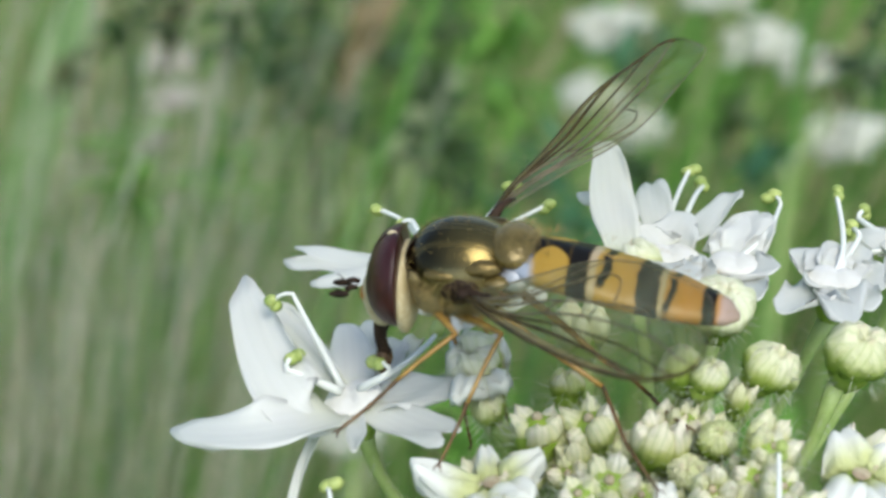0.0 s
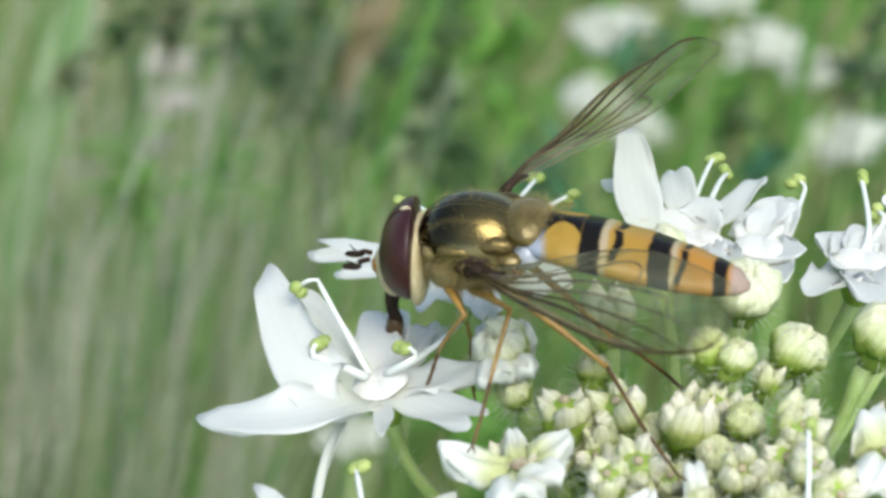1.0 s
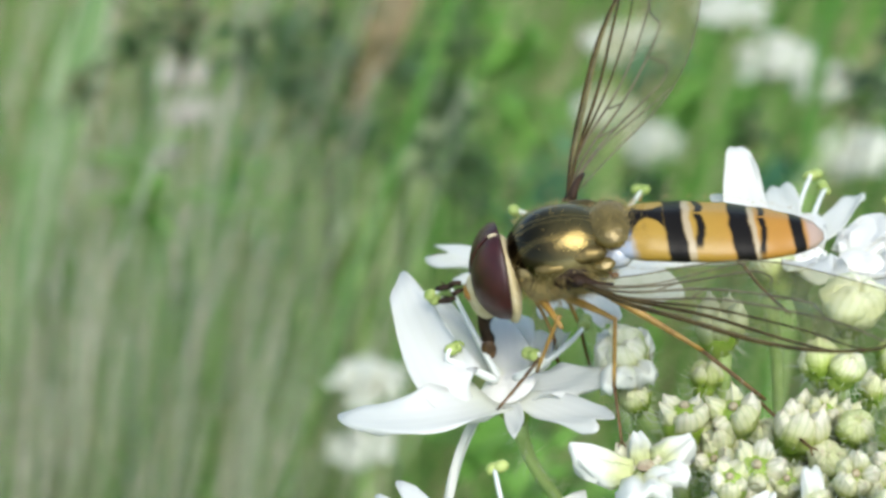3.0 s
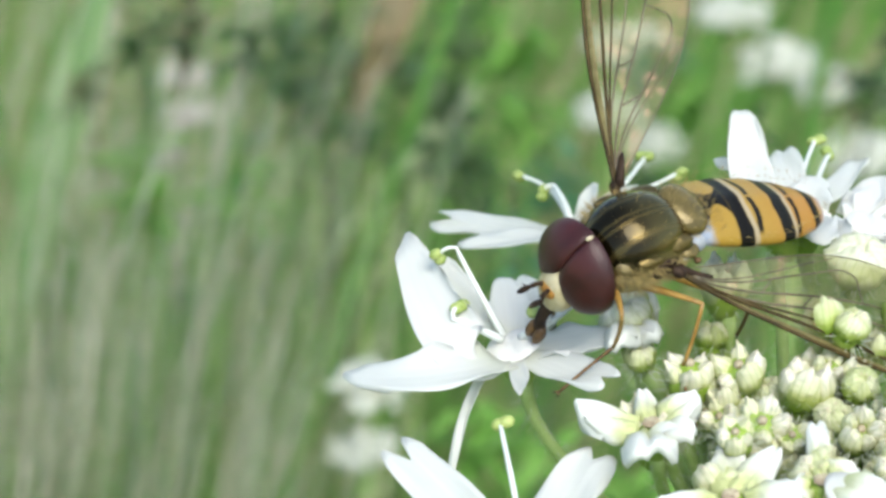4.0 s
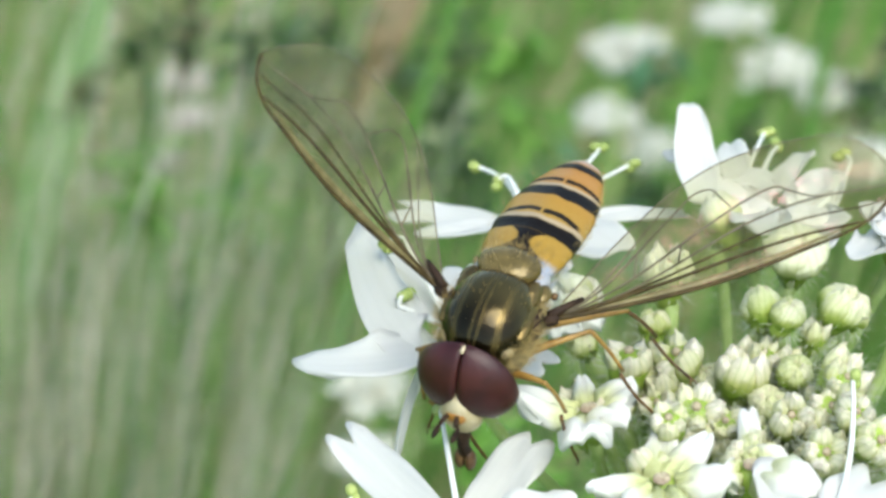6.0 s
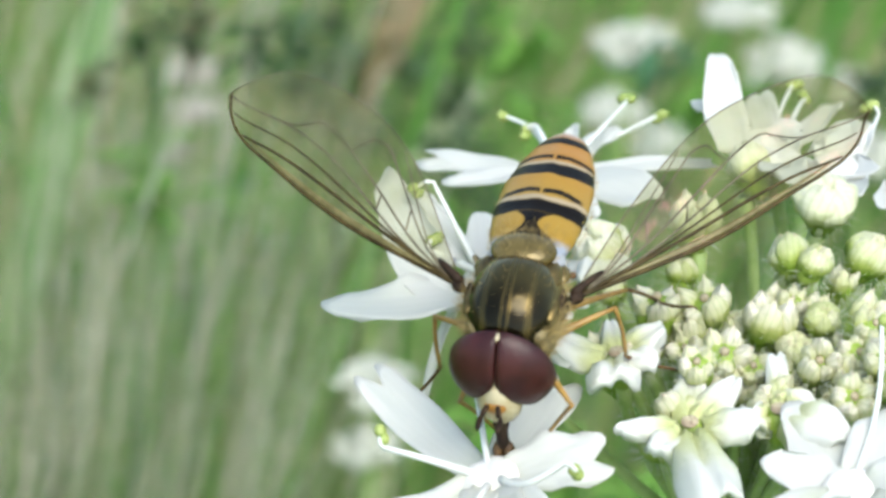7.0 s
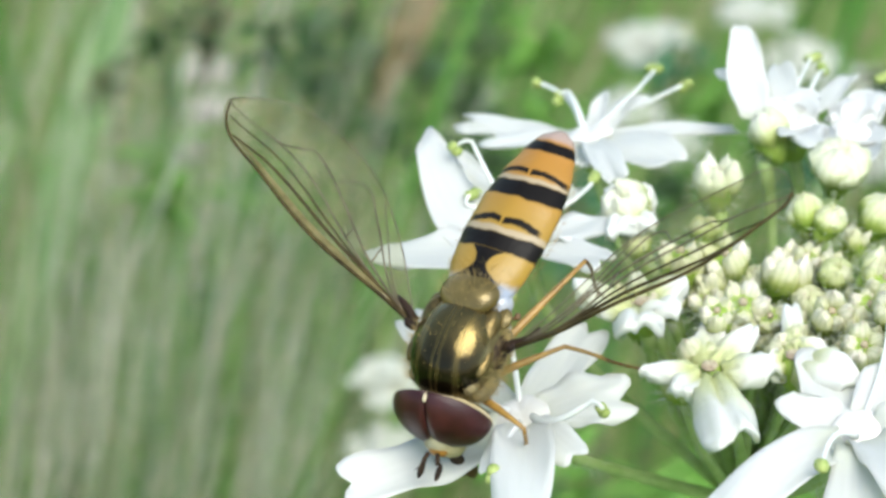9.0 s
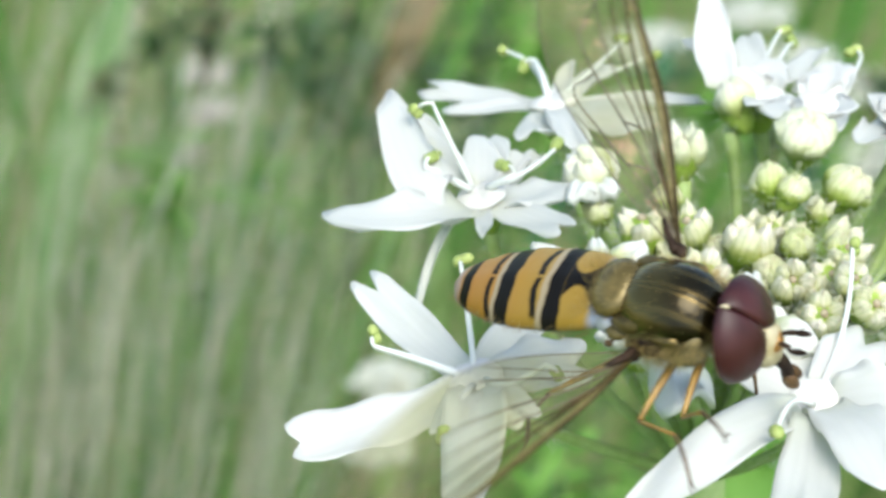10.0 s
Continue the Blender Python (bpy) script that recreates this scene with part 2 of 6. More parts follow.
# seconds, the way of thigh, shin and foot in the fly's space
LEG_WAYS = {
    ("fore", 1): [
        (0, -0.54, 0.81, 0.22, 0.72, 0.57, -0.40, 0.71, 0.51, -0.48),
        (0.5, -0.52, 0.83, 0.19, 0.62, -0.13, -0.78, 0.38, 0.10, -0.92),
        (1, -0.49, 0.86, 0.16, 0.46, -0.16, -0.87, 0.32, 0.10, -0.94),
        (1.5, -0.52, 0.82, 0.23, 0.74, 0.09, -0.66, 0.59, 0.27, -0.76),
        (2, -0.30, 0.90, 0.31, 0.50, -0.08, -0.86, 0.48, -0.13, -0.87),
        (2.5, -0.55, 0.79, 0.25, 0.65, 0.03, -0.76, 0.61, 0.27, -0.75),
        (4, 0.50, 0.75, 0.43, -0.29, -0.06, -0.96, 0.78, 0.07, -0.62),
        (4.5, 0.22, 0.83, 0.52, 0.28, 0.05, -0.96, 0.33, -0.06, -0.94),
        (5, 0.17, 0.77, 0.61, -0.08, 0.16, -0.98, 0.11, -0.17, -0.98),
        (6.5, 0.57, 0.78, 0.24, -0.39, 0.06, -0.92, -0.19, 0.22, -0.96),
        (7, 0.74, 0.68, -0.06, -0.20, -0.43, -0.88, -0.17, -0.18, -0.97),
        (7.5, 0.59, 0.79, 0.16, -0.16, -0.25, -0.96, -0.20, -0.01, -0.98),
        (8, 0.41, 0.91, 0.06, 0.06, -0.21, -0.98, 0.07, 0.02, -1.00),
        (8.5, 0.35, 0.92, 0.16, 0.15, -0.31, -0.94, 0.16, -0.09, -0.98),
        (9, 0.34, 0.93, 0.12, 0.08, -0.28, -0.96, 0.23, -0.15, -0.96),
        (9.3, 0.36, 0.66, 0.66, -0.29, -0.07, -0.95, -0.27, -0.10, -0.96),
        (10, 0.17, 0.44, -0.88, -0.32, -0.38, -0.87, -0.11, -0.40, -0.91),
    ],
    ("fore", -1): [
        (0, 0.17, -0.44, -0.88, -0.32, 0.38, -0.87, -0.11, 0.40, -0.91),
        (8.8, 0.17, -0.44, -0.88, -0.32, 0.38, -0.87, -0.11, 0.40, -0.91),
        (10, 0.10, -0.99, 0.03, 0.66, -0.19, 0.73, 0.72, -0.49, 0.50),
    ],
    ("mid", 1): [
        (0, -0.69, 0.66, 0.29, 0.29, 0.85, -0.44, 0.18, 0.96, -0.22),
        (0.5, -0.66, 0.69, 0.29, 0.25, 0.87, -0.44, 0.15, 0.97, -0.20),
        (1, -0.65, 0.68, 0.32, 0.12, 0.87, -0.47, 0.05, 0.97, -0.24),
        (1.5, -0.65, 0.68, 0.33, -0.04, 0.93, -0.37, -0.09, 0.98, -0.18),
        (2, -0.57, 0.72, 0.39, 0.10, 0.20, -0.98, 0.08, 0.97, -0.22),
        (2.5, -0.67, 0.72, 0.19, 0.11, 0.40, -0.91, -0.15, 0.99, -0.07),
        (4, -0.41, 0.82, 0.40, 0.17, 0.33, -0.93, 0.45, 0.89, 0.05),
        (4.5, -0.58, 0.80, 0.17, 0.03, 0.68, -0.73, 0.24, 0.97, 0.10),
        (5, -0.66, 0.75, -0.04, -0.16, 0.68, -0.72, 0.41, 0.85, 0.34),
        (6.5, -0.49, 0.81, 0.31, -0.13, 0.18, -0.98, -0.34, -0.01, -0.94),
        (7, -0.60, 0.79, 0.10, -0.07, 0.09, -0.99, -0.41, 0.66, -0.63),
        (7.5, -0.53, 0.81, 0.27, -0.09, 0.40, -0.91, -0.40, 0.76, -0.51),
        (8, -0.68, 0.74, 0.05, -0.40, 0.76, -0.51, -0.49, 0.35, -0.80),
        (8.5, -0.65, 0.76, -0.05, 0.04, 0.09, -0.99, -0.29, 0.10, -0.95),
        (9, -0.67, 0.74, -0.12, -0.30, 0.19, -0.93, -0.32, 0.19, -0.93),
        (9.3, -0.57, 0.82, 0.10, -0.07, 0.22, -0.97, -0.39, 0.22, -0.90),
        (9.5, -0.52, 0.82, -0.25, 0.89, -0.29, 0.35, 0.76, 0.05, 0.65),
        (10, 0.11, 0.51, -0.85, -0.28, -0.14, -0.95, -0.10, -0.15, -0.98),
    ],
    ("mid", -1): [
        (0, 0.11, -0.51, -0.85, -0.28, 0.14, -0.95, -0.10, 0.15, -0.98),
        (5.3, 0.11, -0.51, -0.85, -0.28, 0.14, -0.95, -0.10, 0.15, -0.98),
        (6.5, -0.40, -0.86, -0.31, 0.27, 0.05, -0.96, -0.04, -0.54, -0.84),
        (7, -0.47, -0.84, -0.26, 0.01, -0.01, -1.00, 0.12, -0.61, -0.78),
        (7.5, -0.49, -0.81, -0.33, 0.18, 0.18, -0.97, 0.02, -0.33, -0.94),
        (8.1, 0.11, -0.51, -0.85, -0.28, 0.14, -0.95, -0.10, 0.15, -0.98),
        (9.3, 0.11, -0.51, -0.85, -0.28, 0.14, -0.95, -0.10, 0.15, -0.98),
        (9.5, -0.67, -0.64, -0.37, 0.85, 0.04, 0.52, 0.62, -0.49, 0.61),
        (9.8, -0.70, -0.71, -0.05, 0.68, -0.14, 0.72, 0.68, -0.19, 0.71),
        (10, -0.11, -0.99, 0.07, 0.84, -0.29, 0.46, 0.63, -0.74, 0.22),
    ],
    ("hind", 1): [
        (0, -0.85, 0.21, -0.48, -0.42, 0.91, -0.02, -0.46, 0.86, 0.21),
        (0.5, -0.82, 0.28, -0.50, -0.43, 0.90, 0.05, -0.52, 0.82, 0.25),
        (1, -0.83, 0.28, -0.48, -0.50, 0.87, 0.04, -0.53, 0.84, 0.11),
        (1.5, -0.91, 0.34, -0.25, -0.48, 0.88, -0.07, -0.63, 0.76, -0.15),
        (2, -0.84, 0.41, -0.36, -0.14, 0.95, 0.28, -0.64, 0.75, -0.16),
        (2.5, -0.75, 0.37, -0.54, -0.65, 0.75, -0.11, -0.62, 0.78, 0.08),
        (4, -0.86, 0.38, -0.35, -0.23, -0.09, -0.97, 0.01, 1.00, -0.07),
        (4.5, -0.86, 0.40, -0.31, -0.12, 0.10, -0.99, -0.38, 0.88, -0.29),
        (5, -0.77, 0.61, -0.20, -0.13, 0.08, -0.99, -0.22, 0.97, -0.13),
        (6.5, -0.73, 0.52, -0.44, -0.58, 0.21, -0.79, 0.70, 0.50, 0.51),
        (7, -0.77, 0.46, -0.45, -0.60, 0.22, -0.77, 0.60, 0.52, 0.60),
        (7.5, -0.71, 0.61, -0.36, -0.60, 0.28, -0.75, 0.54, 0.51, 0.67),
        (8, -0.91, 0.31, -0.26, -0.21, -0.10, -0.97, 0.57, 0.45, 0.69),
        (8.5, -0.91, 0.34, -0.21, -0.16, -0.29, -0.94, 0.57, 0.41, 0.71),
        (9, -0.93, 0.33, -0.15, -0.18, -0.28, -0.94, 0.45, 0.51, 0.73),
        (9.3, -0.92, 0.37, -0.10, -0.24, -0.08, -0.97, 0.67, 0.32, 0.66),
        (10, -0.85, 0.40, -0.34, -0.62, 0.06, -0.79, -0.45, 0.06, -0.89),
    ],
    ("hind", -1): [
        (0, -0.81, 0.27, -0.52, -0.42, -0.41, -0.81, -0.52, 0.79, 0.31),
        (0.5, -0.81, 0.31, -0.50, -0.52, -0.31, -0.80, -0.55, 0.77, 0.31),
        (1, -0.81, 0.32, -0.50, -0.62, -0.24, -0.75, -0.59, 0.75, 0.29),
        (1.5, -0.84, 0.24, -0.48, -0.69, -0.13, -0.71, -0.66, 0.72, 0.20),
        (2.1, -0.85, -0.40, -0.34, -0.62, -0.06, -0.79, -0.45, -0.06, -0.89),
        (10, -0.85, -0.40, -0.34, -0.62, -0.06, -0.79, -0.45, -0.06, -0.89),
    ],
}
# seconds, turn of the head on the neck in degrees: roll, nod, yaw
HEAD_TURN = [
    (0, 4.9, -0.9, 4.1),
    (0.5, 4.4, -0.9, 3.8),
    (1, 2.2, -0.6, 5.4),
    (1.5, 3.3, -2.4, 4.8),
    (2, 4.5, -2.0, 4.4),
    (2.5, 4.2, -4.1, 7.9),
    (2.7, 4.9, -2.7, 6.6),
    (3.8, 1.5, -0.3, 4.0),
    (4, -0.2, 2.9, 4.5),
    (4.5, 0.0, 0.8, 3.3),
    (4.8, -0.5, 3.5, -0.5),
    (5, -0.3, 3.5, 6.1),
    (5.2, -1.6, 2.9, 2.8),
    (6.3, 1.4, -0.3, -1.0),
    (6.5, -1.0, 1.6, -1.0),
    (7, -0.0, 0.8, -2.0),
    (7.5, 1.7, 1.6, -1.4),
    (8, 1.6, 1.7, 3.5),
    (8.2, 0.8, 0.7, 2.0),
    (8.5, -0.3, -0.1, 1.0),
    (8.7, -0.7, -0.6, -0.4),
    (9, -0.1, 1.0, 3.7),
    (9.2, -1.7, -1.2, -0.7),
    (9.3, 0.0, 0.2, -1.1),
    (9.5, -2.1, -1.0, -4.7),
    (9.7, 0.7, -2.7, 4.6),
    (9.8, 2.0, -1.3, 1.7),
    (10, 4.1, 0.6, 5.4),
]
# seconds, twist, lift and yaw of the hind body in degrees
ABDOMEN_TURN = [
    (0, 12.0, -2.1, -1.1),
    (0.5, 12.0, 2.2, 0.2),
    (1, 12.0, 0.8, -0.9),
    (1.5, 12.0, 3.8, -2.3),
    (2, 12.0, -4.4, 1.4),
    (2.5, 12.0, 0.3, 0.6),
    (2.7, 10.9, 0.7, 0.2),
    (3.8, 5.1, -1.7, -2.4),
    (4, 4.0, -3.2, -2.5),
    (4.5, 2.0, -2.2, -2.5),
    (4.8, 0.8, -4.5, -1.3),
    (5, 0.0, -2.0, -3.4),
    (5.2, 0.0, -2.6, -2.9),
    (6.3, 0.0, -1.8, 0.0),
    (6.5, 0.0, 2.0, -2.1),
    (7, 0.0, 2.0, -0.1),
    (7.5, 0.0, 0.0, 0.2),
    (8, 0.0, 0.9, -0.0),
    (8.2, 0.0, 0.5, -0.8),
    (8.5, 0.0, 2.2, -2.8),
    (8.7, 0.0, -0.1, -1.5),
    (9, 0.0, 4.1, -1.6),
    (9.2, 0.0, 5.1, 0.0),
    (9.3, 0.0, 1.4, -1.1),
    (9.5, 0.0, 3.5, -2.3),
    (9.7, 0.0, -0.1, -4.1),
    (9.8, 0.0, 0.6, 0.7),
    (10, 0.0, -1.6, 0.3),
]


def placed(x, y, z, w, i, j, k):
    """A pose in the slanting frame, from millimetres and a quaternion."""
    return BASE @ Matrix.LocRotScale(Vector((x, y, z)) * MM, Quaternion((w, i, j, k)), None)


# ---- camera ----
cam = camera(16, 10.0, soft=3.0, shutter=0.4)
walk(cam, [(t, BASE @ Matrix.Translation((0, 0, REACH)) @ pose(0, 0, 0, 0, pan, 0) @ pose(0, 0, 0, tilt, 0, roll)) for t, pan, tilt, roll in CAMERA_TURN],
     exposures=((0, 0.88, 6500, 4), (0.5, 0.97, 6500, 4), (1.5, 1.08, 6500, 4), (2.5, 1.13, 6500, 4), (4.5, 1.22, 6500, 4), (10, 1.25, 6500, 4)))
cam.data.dof.use_dof = True
cam.data.dof.focus_distance = 0.0765
cam.data.dof.aperture_fstop = 180

# ---- world and sun ----
SUN_HIGH, SUN_TURN = radians(58), radians(155)
world = bpy.data.worlds.new("sky")
scene.world = world
world.use_nodes = True
sky = world.node_tree.nodes.new("ShaderNodeTexSky")
sky.sky_type, sky.sun_disc, sky.sun_elevation, sky.sun_rotation = "NISHITA", False, SUN_HIGH, SUN_TURN
# hazy air: the sky is pale rather than blue
sky.dust_density, sky.air_density, sky.ozone_density = 1.9, 1.0, 1.0
world.node_tree.links.new(sky.outputs[0], world.node_tree.nodes["Background"].inputs[0])
world.node_tree.nodes["Background"].inputs[1].default_value = 0.137
sun = new("sun", bpy.data.lights.new("sun", "SUN"))
sun.data.energy, sun.data.angle, sun.data.color = 1.75, radians(40), (1.0, 0.975, 0.95)
# the sun stands high behind the camera, to its right
sun_way = Vector((math.sin(SUN_TURN) * math.cos(SUN_HIGH), math.cos(SUN_TURN) * math.cos(SUN_HIGH), math.sin(SUN_HIGH)))
sun.matrix_world = look(sun_way * 5, (0, 0, 0))


# ---- materials ----
class Nodes:
    """Short names for the node work."""

    def __init__(self, name):
        self.material = bpy.data.materials.new(name)
        self.material.use_nodes = True
        self.tree = self.material.node_tree
        self.bsdf = self.tree.nodes["Principled BSDF"]
        self.out = self.tree.nodes["Material Output"]

    def add(self, kind):
        return self.tree.nodes.new(kind)

    def plug(self, source, target):
        if isinstance(source, (int, float)):
            target.default_value = source
        else:
            self.tree.links.new(source, target)

    def math(self, op, a, b=0.0, c=0.0, clamp=False):
        node = self.add("ShaderNodeMath")
        node.operation, node.use_clamp = op, clamp
        for value, socket in zip((a, b, c), node.inputs):
            self.plug(value, socket)
        return node.outputs[0]

    def coords(self, kind="Object"):
        return self.add("ShaderNodeTexCoord").outputs[kind]

    def split(self, vector):
        node = self.add("ShaderNodeSeparateXYZ")
        self.plug(vector, node.inputs[0])
        return node.outputs

    def noise(self, scale, detail=3.0, vector=None, rough=0.55):
        node = self.add("ShaderNodeTexNoise")
        node.inputs["Scale"].default_value, node.inputs["Detail"].default_value, node.inputs["Roughness"].default_value = scale, detail, rough
        self.plug(vector or self.coords(), node.inputs["Vector"])
        return node.outputs["Fac"]

    def step(self, value, low, high):
        node = self.add("ShaderNodeMapRange")
        node.interpolation_type = "SMOOTHSTEP"
        for v, key in ((value, 0), (low, 1), (high, 2), (0.0, 3), (1.0, 4)):
            self.plug(v, node.inputs[key])
        return node.outputs[0]

    def mix(self, fac, a, b):
        node = self.add("ShaderNodeMix")
        node.data_type = "RGBA"
        self.plug(fac, node.inputs[0])
        for value, socket in ((a, node.inputs[6]), (b, node.inputs[7])):
            if isinstance(value, tuple):
                socket.default_value = (*value, 1)
            else:
                self.plug(value, socket)
        return node.outputs[2]

    def bump(self, height, strength, distance):
        node = self.add("ShaderNodeBump")
        node.inputs["Strength"].default_value, node.inputs["Distance"].default_value = strength, distance
        self.plug(height, node.inputs["Height"])
        self.plug(node.outputs[0], self.bsdf.inputs["Normal"])

    def finish(self, colour, rough, metal=0.0, glow_through=0.0, through_colour=None):
        if isinstance(colour, tuple):
            self.bsdf.inputs["Base Color"].default_value = (*colour, 1)
        else:
            self.plug(colour, self.bsdf.inputs["Base Color"])
        self.plug(rough, self.bsdf.inputs["Roughness"])
        self.bsdf.inputs["Metallic"].default_value = metal
        if glow_through:
            leaf = self.add("ShaderNodeBsdfTranslucent")
            tint = through_colour or colour
            if isinstance(tint, tuple):
                leaf.inputs[0].default_value = (*tint, 1)
            else:
                self.plug(tint, leaf.inputs[0])
            both = self.add("ShaderNodeMixShader")
            both.inputs[0].default_value = glow_through
            self.plug(self.bsdf.outputs[0], both.inputs[1])
            self.plug(leaf.outputs[0], both.inputs[2])
            self.plug(both.outputs[0], self.out.inputs[0])
        return self.material


def mottled(name, a, b, scale, rough, bump=0.0, through=0.0, metal=0.0, random_by="", gloss=0.5):
    """Two colours mixed by noise at two scales, with a fine relief; scale in cycles a metre."""
    k = Nodes(name)
    broad, fine = k.noise(scale), k.noise(scale * 5.3)
    f = k.math("ADD", k.math("MULTIPLY", broad, 0.65), k.math("MULTIPLY", fine, 0.35))
    f = k.step(f, 0.35, 0.65)
    if random_by == "island":
        f = k.math("ADD", k.math("MULTIPLY", f, 0.25), k.math("MULTIPLY", k.add("ShaderNodeNewGeometry").outputs["Random Per Island"], 0.75))
    elif random_by == "object":
        f = k.math("ADD", k.math("MULTIPLY", f, 0.5), k.math("MULTIPLY", k.add("ShaderNodeObjectInfo").outputs["Random"], 0.5))
    if bump:
        k.bump(fine, 0.5, bump)
    k.bsdf.inputs["Specular IOR Level"].default_value = gloss
    return k.finish(k.mix(f, a, b), rough, metal, through)


def petal_material():
    k = Nodes("white_petal")
    x, y, z = k.split(k.coords("UV"))
    # faint veins that run out along the petal, and a green-yellow tinge at its foot
    veins = k.math("SINE", k.math("ADD", k.math("MULTIPLY", x, 34.0), k.math("MULTIPLY", k.noise(900.0), 5.0)))
    tone = k.mix(k.math("MULTIPLY", k.step(veins, 0.2, 1.0), 0.25), (0.67, 0.67, 0.645), (0.59, 0.60, 0.56))
    foot = k.step(y, 0.3, 0.0)
    tone = k.mix(k.math("MULTIPLY", foot, 0.4), tone, (0.60, 0.63, 0.42))
    k.bump(k.math("ADD", k.math("MULTIPLY", veins, 0.3), k.noise(1800.0)), 0.22, 0.00005)
    return k.finish(tone, 0.5, 0.0, 0.42, (0.82, 0.83, 0.75))


def young_material():
    """A petal still half folded: yellow-green and warty at its foot, white towards the tip."""
    k = Nodes("young_petal")
    x, y, z = k.split(k.coords("UV"))
    wob = k.math("ADD", y, k.math("MULTIPLY", k.math("SUBTRACT", k.noise(1300.0), 0.5), 0.5))
    tone = k.mix(k.step(wob, 0.1, 0.75), (0.54, 0.57, 0.25), (0.72, 0.72, 0.66))
    warts = k.noise(4200.0, 2.0)
    k.bump(k.math("MULTIPLY", warts, k.step(y, 0.8, 0.1)), 0.9, 0.00016)
    return k.finish(tone, 0.5, 0.0, 0.25, (0.60, 0.64, 0.48))


def bud_material(name, low, middle, top, blush):
    """Green at the foot, cream to white where the folded petals meet, and a pinkish brown tinge at the very top."""
    k = Nodes(name)
    z = k.split(k.coords("Generated"))[2]
    wob = k.math("ADD", z, k.math("MULTIPLY", k.math("SUBTRACT", k.noise(1500.0), 0.5), 0.4))
    own = k.add("ShaderNodeObjectInfo").outputs["Random"]
    tone = k.mix(k.step(wob, 0.08, 0.62), low, middle)
    pale = k.math("MULTIPLY", k.step(wob, 0.42, 0.85), k.math("ADD", 0.45, k.math("MULTIPLY", own, 0.55)))
    tone = k.mix(pale, tone, top)
    # faint ribs that run up each folded petal
    ribs = k.math("SINE", k.math("ADD", k.math("MULTIPLY", k.split(k.coords("Generated"))[1], 30.0), k.math("MULTIPLY", k.noise(1200.0), 4.0)))
    tone = k.mix(k.math("MULTIPLY", k.step(ribs, 0.4, 1.0), 0.22), tone, low)
    flush = k.math("MULTIPLY", k.step(wob, 0.80, 1.08), k.step(k.noise(2600.0), 0.42, 0.66))
    tone = k.mix(k.math("MULTIPLY", flush, blush), tone, (0.46, 0.31, 0.24))
    k.bump(k.math("ADD", k.noise(1700.0), k.math("MULTIPLY", k.noise(6000.0), 0.5)), 0.6, 0.00016)
    return k.finish(tone, 0.5, 0.0, 0.25)


